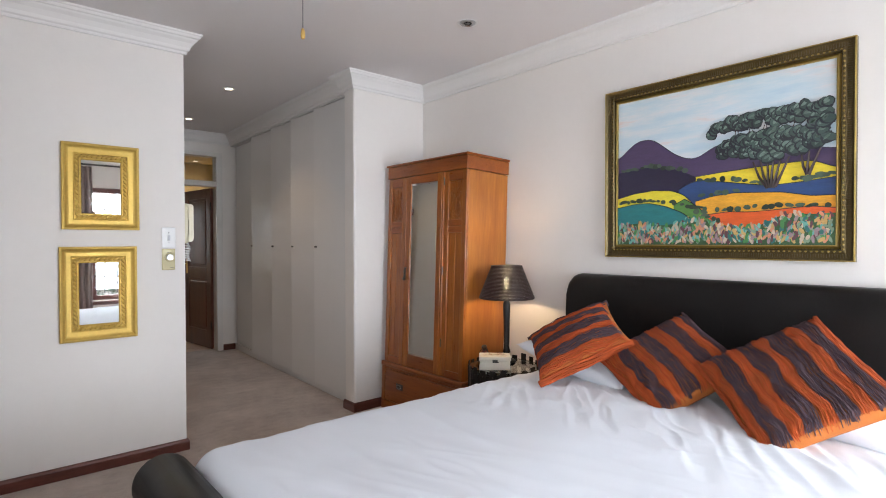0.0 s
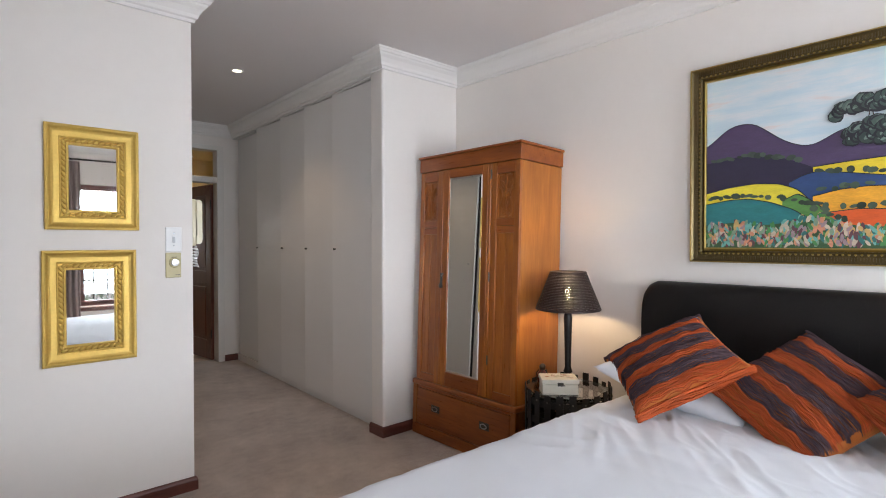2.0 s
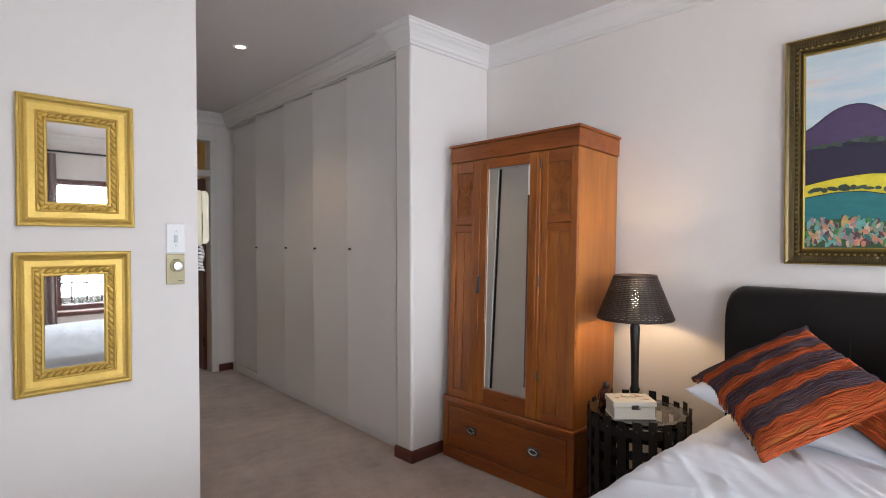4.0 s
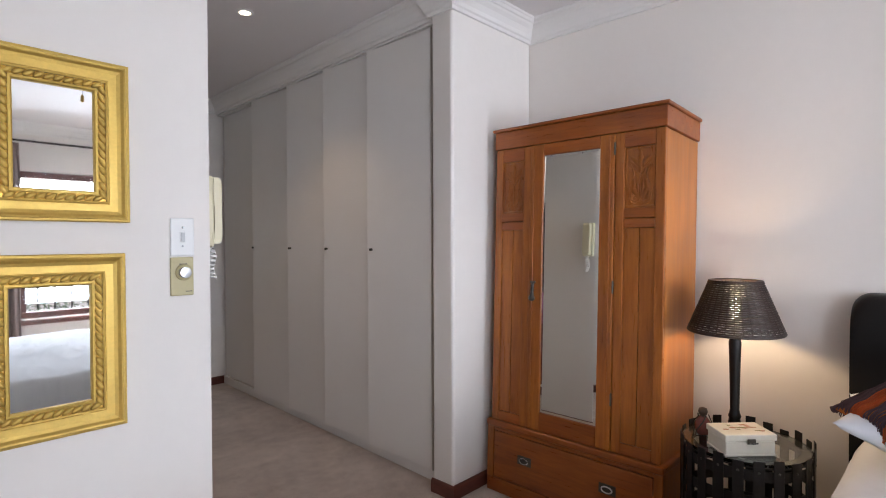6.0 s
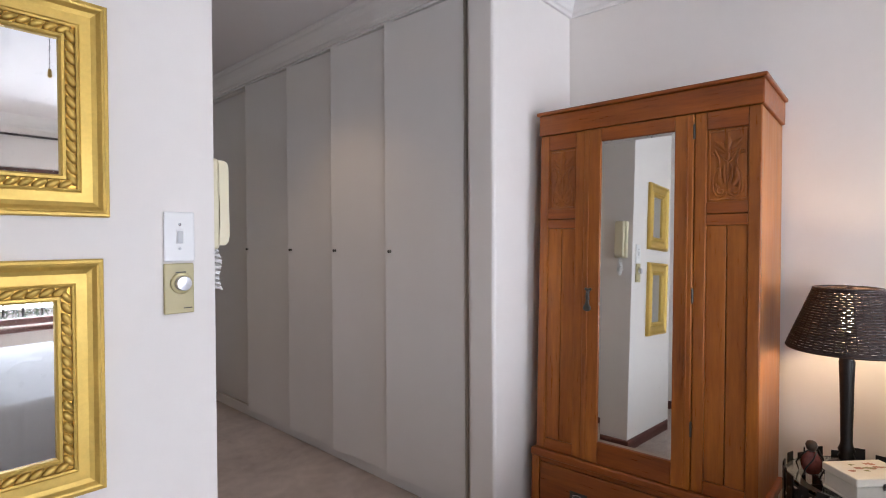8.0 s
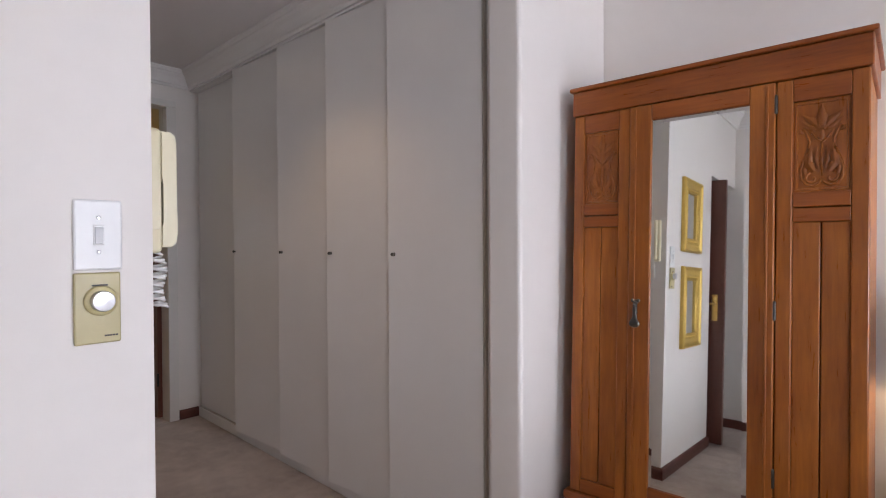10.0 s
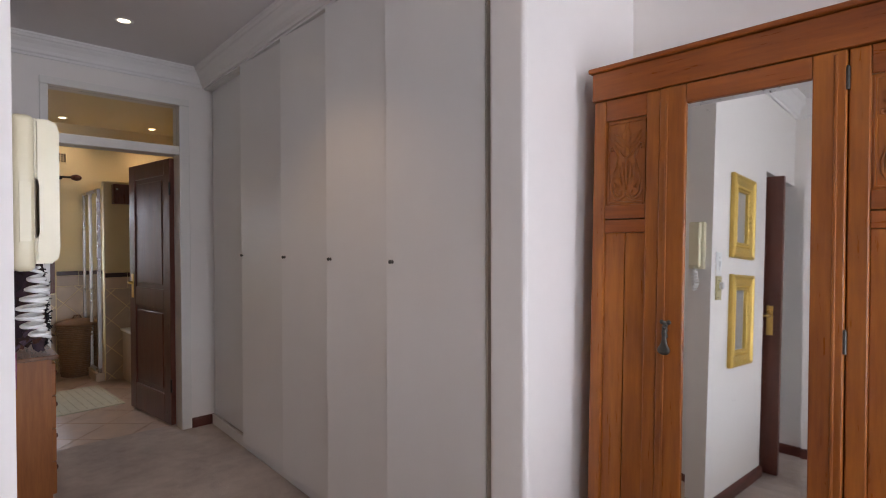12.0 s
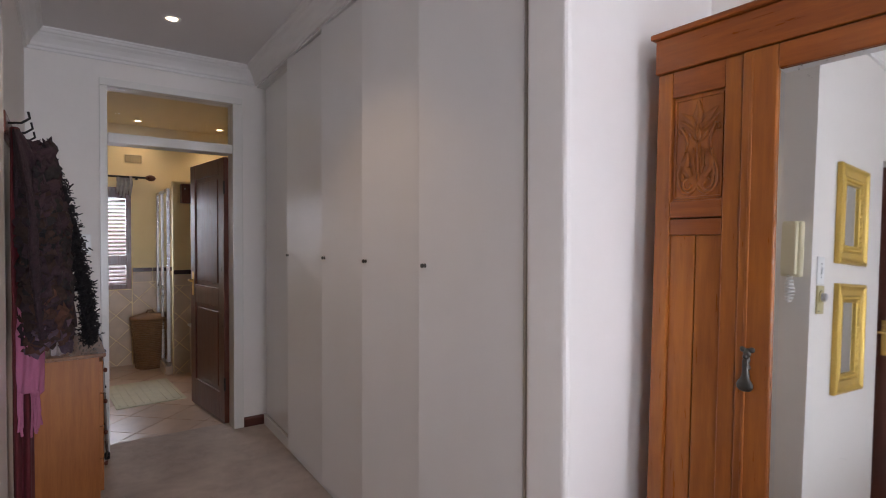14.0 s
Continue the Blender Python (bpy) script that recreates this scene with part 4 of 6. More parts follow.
crown("upper_crown", [(0.493, 0.70), (0.522, 0.745), (0.592, 0.77), (0.725, 0.787), (0.823, 0.792), (1.0, 0.793)], 0.085, 58, 0.50, 0.98, 0.0162)
crown("lower_crown", [(0.536, 0.60), (0.592, 0.65), (0.699, 0.66), (0.8, 0.68), (0.915, 0.72), (1.0, 0.74)], 0.175, 96, 0.54, 0.98, 0.0178)
bm = bmesh.new()
for pts, lo in (([(0.43, 0.238), (0.55, 0.215), (0.7, 0.225), (0.85, 0.228), (0.99, 0.215)], 16), ([(0.0, 0.292), (0.15, 0.302), (0.3, 0.285), (0.40, 0.235)], 14), ([(0.43, 0.415), (0.6, 0.392), (0.75, 0.36)], 9), ([(0.85, 0.365), (0.99, 0.385)], 7), ([(0.02, 0.52), (0.2, 0.535), (0.38, 0.475)], 14), ([(0.45, 0.31), (0.62, 0.325)], 6), ([(0.40, 0.25), (0.53, 0.14)], 8)):
    for i in range(lo):
        u = pts[0][0] + (pts[-1][0] - pts[0][0]) * (i + 0.5) / lo
        v = float(np.interp(u, [p[0] for p in pts], [p[1] for p in pts]))
        dab(bm, u + rnd.uniform(-0.012, 0.012), v + rnd.uniform(-0.005, 0.008), rnd.uniform(0.012, 0.026), rnd.uniform(0.007, 0.017), 0.0156 + 0.00001 * i, rnd.uniform(-0.3, 0.3), 9)
tagged(part("hedge", bm, plain("hedge_paint", (0.055, 0.085, 0.055), 0.5, big=20, fine=60, vary=0.5, island=True), pt, "dark painted hedges"), kind="stuff")


# ---- wardrobe ----
wr = thing("wardrobe", "waxed orange-brown pine wardrobe with mirrored door and carved panels", "wardrobe", pose(2.274, 3.082, 0.004, -2.1, 0, -90))
D = 0.418
part("side_panel", boxm(-0.460, -0.440, 0.0225, D, 0.0, 1.865, 0.003), PINE_LIT, wr)
part("side_panel", boxm(0.440, 0.460, 0.0225, D, 0.0, 1.865, 0.003), PINE_LIT, wr)
part("back_panel", boxm(-0.439, 0.439, D - 0.015, D, 0.05, 1.86), PINE, wr)
part("cornice", boxm(-0.468, 0.470, -0.010, D, 1.868, 1.962, 0.004), PINE_H, wr)
part("top_moulding", boxm(-0.479, 0.481, -0.022, D, 1.963, 1.979, 0.005), PINE_H, wr, "thin overhanging top moulding")
part("waist_moulding", boxm(-0.482, 0.482, -0.022, D, 0.352, 0.388, 0.009, 3), PINE_H, wr)
part("shelf", boxm(-0.438, 0.438, 0.03, D - 0.02, 0.389, 0.405), PINE_H, wr)
part("plinth", boxm(-0.478, 0.478, -0.014, D, 0.0, 0.075, 0.005), PINE_H, wr)
for x0, x1 in ((-0.478, -0.437), (0.437, 0.478)):
    part("drawer_stile", boxm(x0, x1, -0.014, 0.021, 0.0755, 0.3515, 0.003), PINE, wr)
part("drawer_rail", boxm(-0.4365, 0.4365, -0.008, 0.02, 0.332, 0.3515, 0.002), PINE_H, wr)
dr = part("drawer", boxm(-0.433, 0.433, -0.012, 0.35, 0.079, 0.3285, 0.004), PINE_H, wr)


def drawer_pull(x, z):
    p = part("drawer_pull", lathe([(0.030, 0.0), (0.030, 0.003), (0.026, 0.005), (0.020, 0.002)], 20, Matrix.Translation((x, -0.012, z)) @ pose(0, 0, 0, 90, 0, 0) @ Matrix.Diagonal((1.25, 0.72, 1, 1))), PEWTER, dr, "oval dark metal ring pull", True)
    part("ring", tube([(x + 0.026 * math.cos(a), -0.018 - 0.003 * abs(math.sin(a)), z + 0.014 * math.sin(a)) for a in [2 * math.pi * i / 20 for i in range(21)]], 0.0032, 6), STEEL, p, "", True)
    part("back_plate", boxm(x - 0.042, x + 0.042, -0.0145, -0.0118, z - 0.0235, z + 0.0235, 0.001), PEWTER, p)


drawer_pull(-0.235, 0.215)
drawer_pull(0.225, 0.215)


def flank(x0, x1):
    """One fixed side of the front: stiles, rails, a carved panel and two planks below it."""
    s = 0.043
    zt, zc0, zm0, zb = 1.8655, 1.515, 1.425, 0.3895
    part("stile", boxm(x0, x0 + s, -0.002, 0.021, zb, zt, 0.004), PINE, wr)
    part("stile", boxm(x1 - s, x1, -0.002, 0.021, zb, zt, 0.004), PINE, wr)
    part("rail", boxm(x0 + s, x1 - s, -0.001, 0.021, 1.795, zt, 0.003), PINE_H, wr)
    part("rail", boxm(x0 + s, x1 - s, -0.001, 0.021, 1.4705, zc0, 0.003), PINE_H, wr)
    part("rail", boxm(x0 + s, x1 - s, 0.001, 0.021, zm0, 1.4675, 0.003), PINE_H, wr)
    part("rail", boxm(x0 + s, x1 - s, -0.001, 0.021, zb, 0.44, 0.003), PINE_H, wr)
    mid = (x0 + x1) / 2
    for a, b in ((x0 + s, mid - 0.0015), (mid + 0.0015, x1 - s)):
        part("plank", boxm(a, b, 0.008, 0.020, 0.4405, zm0 - 0.0005, 0.0025), PINE, wr)
    panel = part("carved_panel", boxm(x0 + s, x1 - s, 0.010, 0.020, zc0 + 0.0005, 1.7945), PINE, wr, "panel carved with a scrolled leaf motif")
    part("panel_bead", frame_ring_at(mid, (zc0 + 1.795) / 2, x1 - x0 - 2 * s - 0.022, 1.795 - zc0 - 0.024), PINE, panel)
    cv = part("carving", carving(mid, (zc0 + 1.795) / 2), PINE, panel, "leaf and scroll carving in low relief", True)
    tagged(cv, "leaf and scroll carving in low relief", kind="stuff")


def frame_ring_at(cx, cz, w, h):
    bm = frame_ring(w, h, [(0.0, -0.010), (0.001, -0.0065), (0.005, -0.0065), (0.006, -0.010)])
    bmesh.ops.translate(bm, verts=bm.verts, vec=(cx, 0, cz))
    return bm


def carving(cx, cz):
    """A palmette over scrolled shoulders, acanthus leaves and twin volutes, mirrored about its middle."""
    bm = bmesh.new()
    y = 0.0095

    def line(pts, r):
        tube([(cx + a, y, cz + b) for a, b in pts], r, 6, bm, 1.0)

    def leaf(pts, w, lobes=3):
        """A ridged leaf along a curved spine with a notched outline."""
        n = 4 * lobes + 1
        us = np.linspace(0, len(pts) - 1, n)
        sx = np.interp(us, range(len(pts)), [p[0] for p in pts])
        sz = np.interp(us, range(len(pts)), [p[1] for p in pts])
        rows = []
        for i in range(n):
            k0, k1 = max(0, i - 1), min(n - 1, i + 1)
            dx, dz_ = sx[k1] - sx[k0], sz[k1] - sz[k0]
            q = math.hypot(dx, dz_) or 1
            f = i / (n - 1)
            half = w * (math.sin(math.pi * min(1, 0.12 + 0.88 * f)) ** 0.8 * (0.72 + 0.28 * abs(math.cos(math.pi * lobes * f))) + 0.03)
            ox, oz = -dz_ / q * half, dx / q * half
            rows.append([bm.verts.new((cx + sx[i] + ox * e, y - h, cz + sz[i] + oz * e)) for e, h in ((-1, 0.001), (-0.9, 0.0055), (-0.3, 0.003), (0, 0.0075), (0.3, 0.003), (0.9, 0.0055), (1, 0.001))])
        for p, r in zip(rows, rows[1:]):
            for k in range(6):
                bm.faces.new((p[k], p[k + 1], r[k + 1], r[k]))

    leaf([(0, 0.052), (0, 0.08), (0, 0.124)], 0.015, 2)
    leaf([(0, 0.018), (0, 0.032), (0, 0.052)], 0.010, 1)
    for s in (-1, 1):
        leaf([(s * 0.006, 0.05), (s * 0.022, 0.075), (s * 0.05, 0.098)], 0.011, 2)
        leaf([(s * 0.012, 0.045), (s * 0.03, 0.060), (s * 0.052, 0.078)], 0.007, 1)
        line([(0, 0.012), (s * 0.014, 0.022), (s * 0.026, 0.040)], [0.003, 0.004, 0.0025])
        line([(s * 0.034, -0.008), (s * 0.030, 0.016), (s * 0.036, 0.036)] + [(s * 0.046, 0.056), (s * 0.055, 0.052), (s * 0.054, 0.042), (s * 0.046, 0.042)], [0.003, 0.0045, 0.005, 0.005, 0.0045, 0.004, 0.003])
        line([(s * 0.034, -0.008), (s * 0.044, -0.040), (s * 0.052, -0.070), (s * 0.051, -0.096), (s * 0.040, -0.116), (s * 0.022, -0.122), (s * 0.006, -0.112), (0, -0.100)], [0.003, 0.0042, 0.005, 0.005, 0.005, 0.0045, 0.004, 0.003])
        line([(s * (0.024 + (0.019 - 0.0016 * k) * math.cos(1.3 - k * 0.58)), -0.098 + (0.019 - 0.0016 * k) * math.sin(1.3 - k * 0.58)) for k in range(11)], [0.0045] * 6 + [0.0038] * 5)
        leaf([(s * 0.018, -0.078), (s * 0.034, -0.052), (s * 0.026, -0.008)], 0.013, 3)
        leaf([(s * 0.008, -0.070), (s * 0.014, -0.040), (s * 0.012, 0.0)], 0.006, 2)
        leaf([(s * 0.040, -0.088), (s * 0.043, -0.070), (s * 0.040, -0.046)], 0.006, 2)
    line([(0, 0.012), (0, -0.04), (0, -0.092)], [0.003, 0.0045, 0.003])
    return bm


flank(-0.462, -0.236)
flank(0.232, 0.462)
wd_door = tagged(new("mirror_door"), "framed door with a bevelled old mirror")
wd_door.parent = wr
DL, DR, DB, DT = -0.2335, 0.2295, 0.3905, 1.8645
GL, GR, GB, GT = -0.155, 0.158, 0.486, 1.806
for n, a, mt_ in (("door_stile", (DL, GL, DB, DT), PINE), ("door_stile", (GR, DR, DB, DT), PINE), ("door_rail", (GL, GR, GT, DT), PINE_H), ("door_rail", (GL, GR, DB, GB), PINE_H)):
    part(n, boxm(a[0], a[1], -0.010, 0.018, a[2], a[3], 0.004), mt_, wd_door)
for x in (DL + 0.022, DR - 0.022):
    part("reeding", boxm(x - 0.004, x + 0.004, -0.0135, -0.009, DB + 0.01, DT - 0.01, 0.002), PINE, wd_door)


def aged_mirror():
    """Old silvering: dark foxing in patches along the top edge."""
    m, nt, b = base_mat("aged_mirror", 0.02, 1.0)
    v = coords(nt)
    n = noise_tex(nt, v, 38, 5, 0.7)
    sep = nt.nodes.new("ShaderNodeSeparateXYZ")
    nt.links.new(v, sep.inputs[0])
    edge = math_node(nt, "MULTIPLY", math_node(nt, "SUBTRACT", sep.outputs["Z"], GT - 0.05), 3.6)
    edge = math_node(nt, "MAXIMUM", edge, 0.0)
    spot = math_node(nt, "ADD", n, edge)
    nt.links.new(ramp(nt, spot, [(0.72, (0.84, 0.86, 0.84)), (0.84, (0.16, 0.15, 0.12))]), b.inputs["Base Color"])
    nt.links.new(ramp(nt, spot, [(0.72, (0.02,) * 3), (0.84, (0.45,) * 3)]), b.inputs["Roughness"])
    return m


bm = bmesh.new()
bev = 0.014
yo, yi = -0.0035, -0.0062
o = [bm.verts.new(p) for p in ((GL, yo, GB), (GR, yo, GB), (GR, yo, GT), (GL, yo, GT))]
i4 = [bm.verts.new(p) for p in ((GL + bev, yi, GB + bev), (GR - bev, yi, GB + bev), (GR - bev, yi, GT - bev), (GL + bev, yi, GT - bev))]
k4 = [bm.verts.new((v.co.x, 0.002, v.co.z)) for v in o]
bm.faces.new(i4)
bm.faces.new(k4[::-1])
for i in range(4):
    j = (i + 1) % 4
    bm.faces.new((o[i], o[j], i4[j], i4[i]))
    bm.faces.new((k4[i], k4[j], o[j], o[i]))
glass = part("mirror_glass", bm, aged_mirror(), wd_door, "old bevelled mirror with foxed top edge")
glass.matrix_basis = Matrix.Translation((0, 0, 1.1)) @ pose(0, 0, 0, 0, 0, 0) @ Matrix.Translation((0, 0, -1.1))
bm = bmesh.new()
for dx, dz_, rx, rz_ in ((-0.010, 0.012, 0.0075, 0.007), (0.010, 0.012, 0.0075, 0.007), (0, 0.004, 0.009, 0.012), (0, -0.012, 0.0075, 0.012), (0, -0.030, 0.0085, 0.010), (0, -0.050, 0.007, 0.014)):
    bmesh.ops.create_uvsphere(bm, u_segments=12, v_segments=8, radius=1, matrix=Matrix.Translation((-0.204 + dx, -0.0118, 1.140 + dz_)) @ Matrix.Diagonal((rx, 0.005, rz_, 1)))
hd = part("door_handle", bm, PEWTER, wd_door, "dark cast metal drop handle", True)
pull = [(0.003, -0.086), (0.012, -0.084), (0.0185, -0.077), (0.0195, -0.070), (0.0165, -0.063), (0.0105, -0.055), (0.0072, -0.044), (0.0062, -0.032), (0.0075, -0.022), (0.0065, -0.012), (0.003, -0.006)]
part("drop_pull", lathe(pull, 18, Matrix.Translation((-0.204, -0.0205, 1.140)) @ Matrix.Diagonal((1, 0.42, 1, 1))), PEWTER, hd, "flared cast drop pull", True)
part("pivot", lathe([(0.0055, 0), (0.0065, 0.006), (0.003, 0.011)], 12, pose(-0.204, -0.0155, 1.136, 90, 0, 0)), PEWTER, hd, "", True)
for z in (0.60, 1.12, 1.765):
    part("hinge", lathe([(0.0045, 0), (0.0045, 0.055), (0.0025, 0.06)], 10, Matrix.Translation((0.231, -0.0075, z))), PEWTER, wd_door, "dull brass butt hinge")


# ---- bed ----
bed = thing("sleigh_bed", "black leather sleigh bed with a rolled footboard", "bed")
BY0, BYE = 0.10, 2.005
bm = bmesh.new()
ny, rows_ = 40, []
ys_ = sorted({BY0, BYE, *[BY0 + 0.07 * (1 - math.cos(k * math.pi / 16)) for k in range(9)], *[BYE - 0.07 * (1 - math.cos(k * math.pi / 16)) for k in range(9)], *[BY0 + (BYE - BY0) * j / ny for j in range(2, ny - 1)]})
for y in ys_:
    e = min(y - BY0, BYE - y)
    drop = 0.07 * (1 - math.sqrt(max(0, 1 - (1 - min(1, e / 0.07)) ** 2)))
    puff = 0.006 * abs(math.sin(math.pi * (y - BY0) / 0.476)) ** 0.5
    top = 1.158 - drop
    prof = [(2.742, 0.12), (2.742, top - 0.02), (2.735, top - 0.006), (2.71, top), (2.675, top - 0.006), (2.645, top - 0.028), (2.628 - puff, top - 0.07), (2.622 - puff, top - 0.16), (2.624 - puff, top - 0.3), (2.628 - puff, 0.6), (2.63, 0.4), (2.63, 0.12)]
    rows_.append([bm.verts.new((x, y, max(0.12, z))) for x, z in prof])
for a, b in zip(rows_, rows_[1:]):
    for k in range(len(a)):
        bm.faces.new((a[k], a[(k + 1) % len(a)], b[(k + 1) % len(a)], b[k]))
bm.faces.new(rows_[0])
bm.faces.new(rows_[-1][::-1])
hb = part("headboard", bm, LEATHER, bed, "padded black leather headboard with vertical seams", True)
for k in range(1, 4):
    y = BY0 + k * 0.476
    part("seam", tube([(2.6265, y, 0.6), (2.6225, y, 0.95), (2.63, y, 1.075), (2.647, y, 1.119), (2.676, y, 1.141), (2.71, y, 1.146)], 0.0010, 5), LEATHER, hb)
bm = bmesh.new()
prof = [(0.29 + 0.1 * math.cos(a), 0.5 + 0.1 * math.sin(a)) for a in [math.radians(-100 + 14.5 * i) for i in range(22)]]
prof += [(0.215, 0.33), (0.225, 0.12), (0.30, 0.12), (0.30, 0.38)]
rows_ = []
for y, k in ((0.08, 0.9), (0.095, 1.0), (2.065, 1.0), (2.08, 0.9)):
    rows_.append([bm.verts.new((0.29 + (x - 0.29) * k, y, 0.5 + (z - 0.5) * k if z > 0.35 else z)) for x, z in prof])
for a, b in zip(rows_, rows_[1:]):
    for k in range(len(a)):
        bm.faces.new((a[k], a[(k + 1) % len(a)], b[(k + 1) % len(a)], b[k]))
bm.faces.new(rows_[0])
bm.faces.new(rows_[-1][::-1])
part("footboard", bm, LEATHER, bed, "rolled black leather footboard", True)
for y0, y1 in ((0.11, 0.15), (1.955, 1.995)):
    part("side_rail", boxm(0.30, 2.63, y0, y1, 0.12, 0.34, 0.012), LEATHER, bed)
for x in (0.25, 2.66):
    for y in (0.16, 1.94):
        part("leg", lathe([(0.022, 0), (0.03, 0.12)], 14, Matrix.Translation((x, y, 0))), DARKWOOD, bed)
mat_ = thing("mattress", "white mattress inside the leather bed frame", "mattress")
part("core", boxm(0.42, 2.61, 0.16, 1.95, 0.2, 0.52, 0.05), LINEN, mat_)

# white duvet draped over the mattress
bm = bmesh.new()
nx, ny = 220, 190
X0, X1, YA, YB = 0.345, 2.60, 0.06, 2.10


def duvet_z(x, y):
    ey, ex = min(y - YA, YB - y), x - X0
    rad = 0.15
    ey = min(y - YA, YB - 0.075 * (x - X0) / (X1 - X0) - y)
    top = 0.60 + 0.028 * math.sin(math.pi * (y - YA) / (YB - YA)) ** 0.7
    dy = min(1.0, max(0.0, 1 - ey / rad))
    dx = max(0.0, 1 - ex / 0.12)
    z = top - 0.36 * (1 - math.sqrt(max(0, 1 - dy ** 2.6))) - 0.22 * (1 - math.sqrt(max(0, 1 - dx ** 2.4)))
    p = Vector((x, y, 0))
    z += 0.010 * noise.noise(p * 2.1) + 0.004 * noise.noise(p * 6)
    near = max(0.0, min(1.0, (x - 1.3) / 0.7))
    q = Vector((x * 1.6 + y * 1.5, (y - 0.7 * x) * 11, 3.0))
    z += near * 0.0075 * (1 - abs(noise.noise(q)) * 2.4)
    q3 = Vector((x * 2.4 + y * 2.0, (0.9 * y - 0.75 * x) * 10 + 0.8 * noise.noise(p * 4), 11.0))
    z += near * 0.0065 * max(0.0, 1 - abs(noise.noise(q3)) * 7) * max(0.0, min(1.0, 0.6 + 1.6 * noise.noise(p * 2.6)))
    q4 = Vector(((x + 0.3 * y) * 9, (y - 0.2 * x) * 3, 5.0))
    z += 0.0035 * max(0.0, 1 - abs(noise.noise(q4)) * 8) * max(0.0, min(1.0, 0.2 + 1.6 * noise.noise(p * 1.9 + Vector((4, 2, 0)))))
    q2 = Vector((x * 7 + 1.2 * y, y * 2.2, 7.0))
    z += 0.0035 * (1 - abs(noise.noise(q2)) * 2.2)
    if dy > 0:
        z += 0.004 * math.sin(x * 38 + 3 * noise.noise(p * 3)) * dy
    return z


grid = [[bm.verts.new((X0 + (X1 - X0) * i / nx, YA + (YB - YA) * j / ny, duvet_z(X0 + (X1 - X0) * i / nx, YA + (YB - YA) * j / ny))) for j in range(ny + 1)] for i in range(nx + 1)]
for i in range(nx):
    for j in range(ny):
        bm.faces.new((grid[i][j], grid[i + 1][j], grid[i + 1][j + 1], grid[i][j + 1]))
for i in range(nx):
    for j, s in ((0, -1), (ny, 1)):
        a, b = grid[i][j], grid[i + 1][j]
        wob = [0.012 * math.sin(v.co.x * 24) + 0.01 * noise.noise(Vector((v.co.x * 5, s, 0))) for v in (a, b)]
        c, d_ = bm.verts.new((a.co.x, a.co.y + s * (0.022 + wob[0]), 0.14)), bm.verts.new((b.co.x, b.co.y + s * (0.022 + wob[1]), 0.14))
        bm.faces.new((a, b, d_, c))
bmesh.ops.remove_doubles(bm, verts=bm.verts, dist=1e-4)
duvet = thing("duvet", "smooth white cotton duvet spread over the bed", "duvet")
part("cover", bm, LINEN, duvet, "", True)
for s in (-1, 1):
    yy = YB + 0.022 if s > 0 else YA - 0.022
    part("hem", tube([(X0 + (X1 - X0) * i / 60, yy + s * (0.012 * math.sin((X0 + (X1 - X0) * i / 60) * 24) + 0.01 * noise.noise(Vector(((X0 + (X1 - X0) * i / 60) * 5, s, 0)))), 0.14) for i in range(61)], 0.006, 6), LINEN, duvet, "stitched hem", True)


def puffy(w, h, t, n=28, power=0.42, wave=0.0):
    """A filled cushion: pointed corners, full middle. Lies in the xy plane."""
    bm = bmesh.new()
    sheets = []
    for s in (1, -1):
        g = []
        for i in range(n + 1):
            r = []
            for j in range(n + 1):
                u, v = 2 * i / n - 1, 2 * j / n - 1
                pin = 1 - 0.07 * (1 - v * v) * abs(u) ** 3
                pin2 = 1 - 0.07 * (1 - u * u) * abs(v) ** 3
                z = s * t / 2 * ((1 - u ** 2) * (1 - v ** 2)) ** power
                p = Vector((u * w * 2, v * h * 2, s))
                z += wave * noise.noise(p * 3.1) * (1 - u * u) * (1 - v * v) * s
                r.append(bm.verts.new((u * w / 2 * pin, v * h / 2 * pin2, z)))
            g.append(r)
        sheets.append(g)
    for g, s in zip(sheets, (1, -1)):
        for i in range(n):
            for j in range(n):
                q = (g[i][j], g[i + 1][j], g[i + 1][j + 1], g[i][j + 1])
                bm.faces.new(q if s > 0 else q[::-1])
    bmesh.ops.remove_doubles(bm, verts=bm.verts, dist=1e-5)
    return bm


def cushion_top(u, v, w, h, t, power=0.42):
    pin = 1 - 0.07 * (1 - v * v) * abs(u) ** 3
    pin2 = 1 - 0.07 * (1 - u * u) * abs(v) ** 3
    return Vector((u * w / 2 * pin, v * h / 2 * pin2, t / 2 * (max(0, 1 - u * u) * max(0, 1 - v * v)) ** power))


def sleeping_pillow(m, label):
    p = part("pillow", puffy(0.68, 0.46, 0.15, 30, 0.4, 0.03), LINEN, None, label, True)
    p.matrix_world = m
    tagged(p, category="pillow", group="white bed pillows")


sleeping_pillow(pose(2.365, 1.668, 0.70, 0, -11, 90), "white cotton pillow lying against the leather headboard")
sleeping_pillow(pose(2.37, 0.56, 0.685, 0, -12, 87), "white cotton pillow lying under the striped cushion")


def axes(center, u, v, shift=0.0):
    """A pose from a centre, a stripe direction u and the cushion's other side v."""
    u = Vector(u).normalized()
    v = Vector(v)
    v = (v - u * v.dot(u)).normalized()
    n = u.cross(v)
    m = Matrix((u, v, n)).transposed().to_4x4()
    return Matrix.Translation(Vector(center) + n * shift) @ m


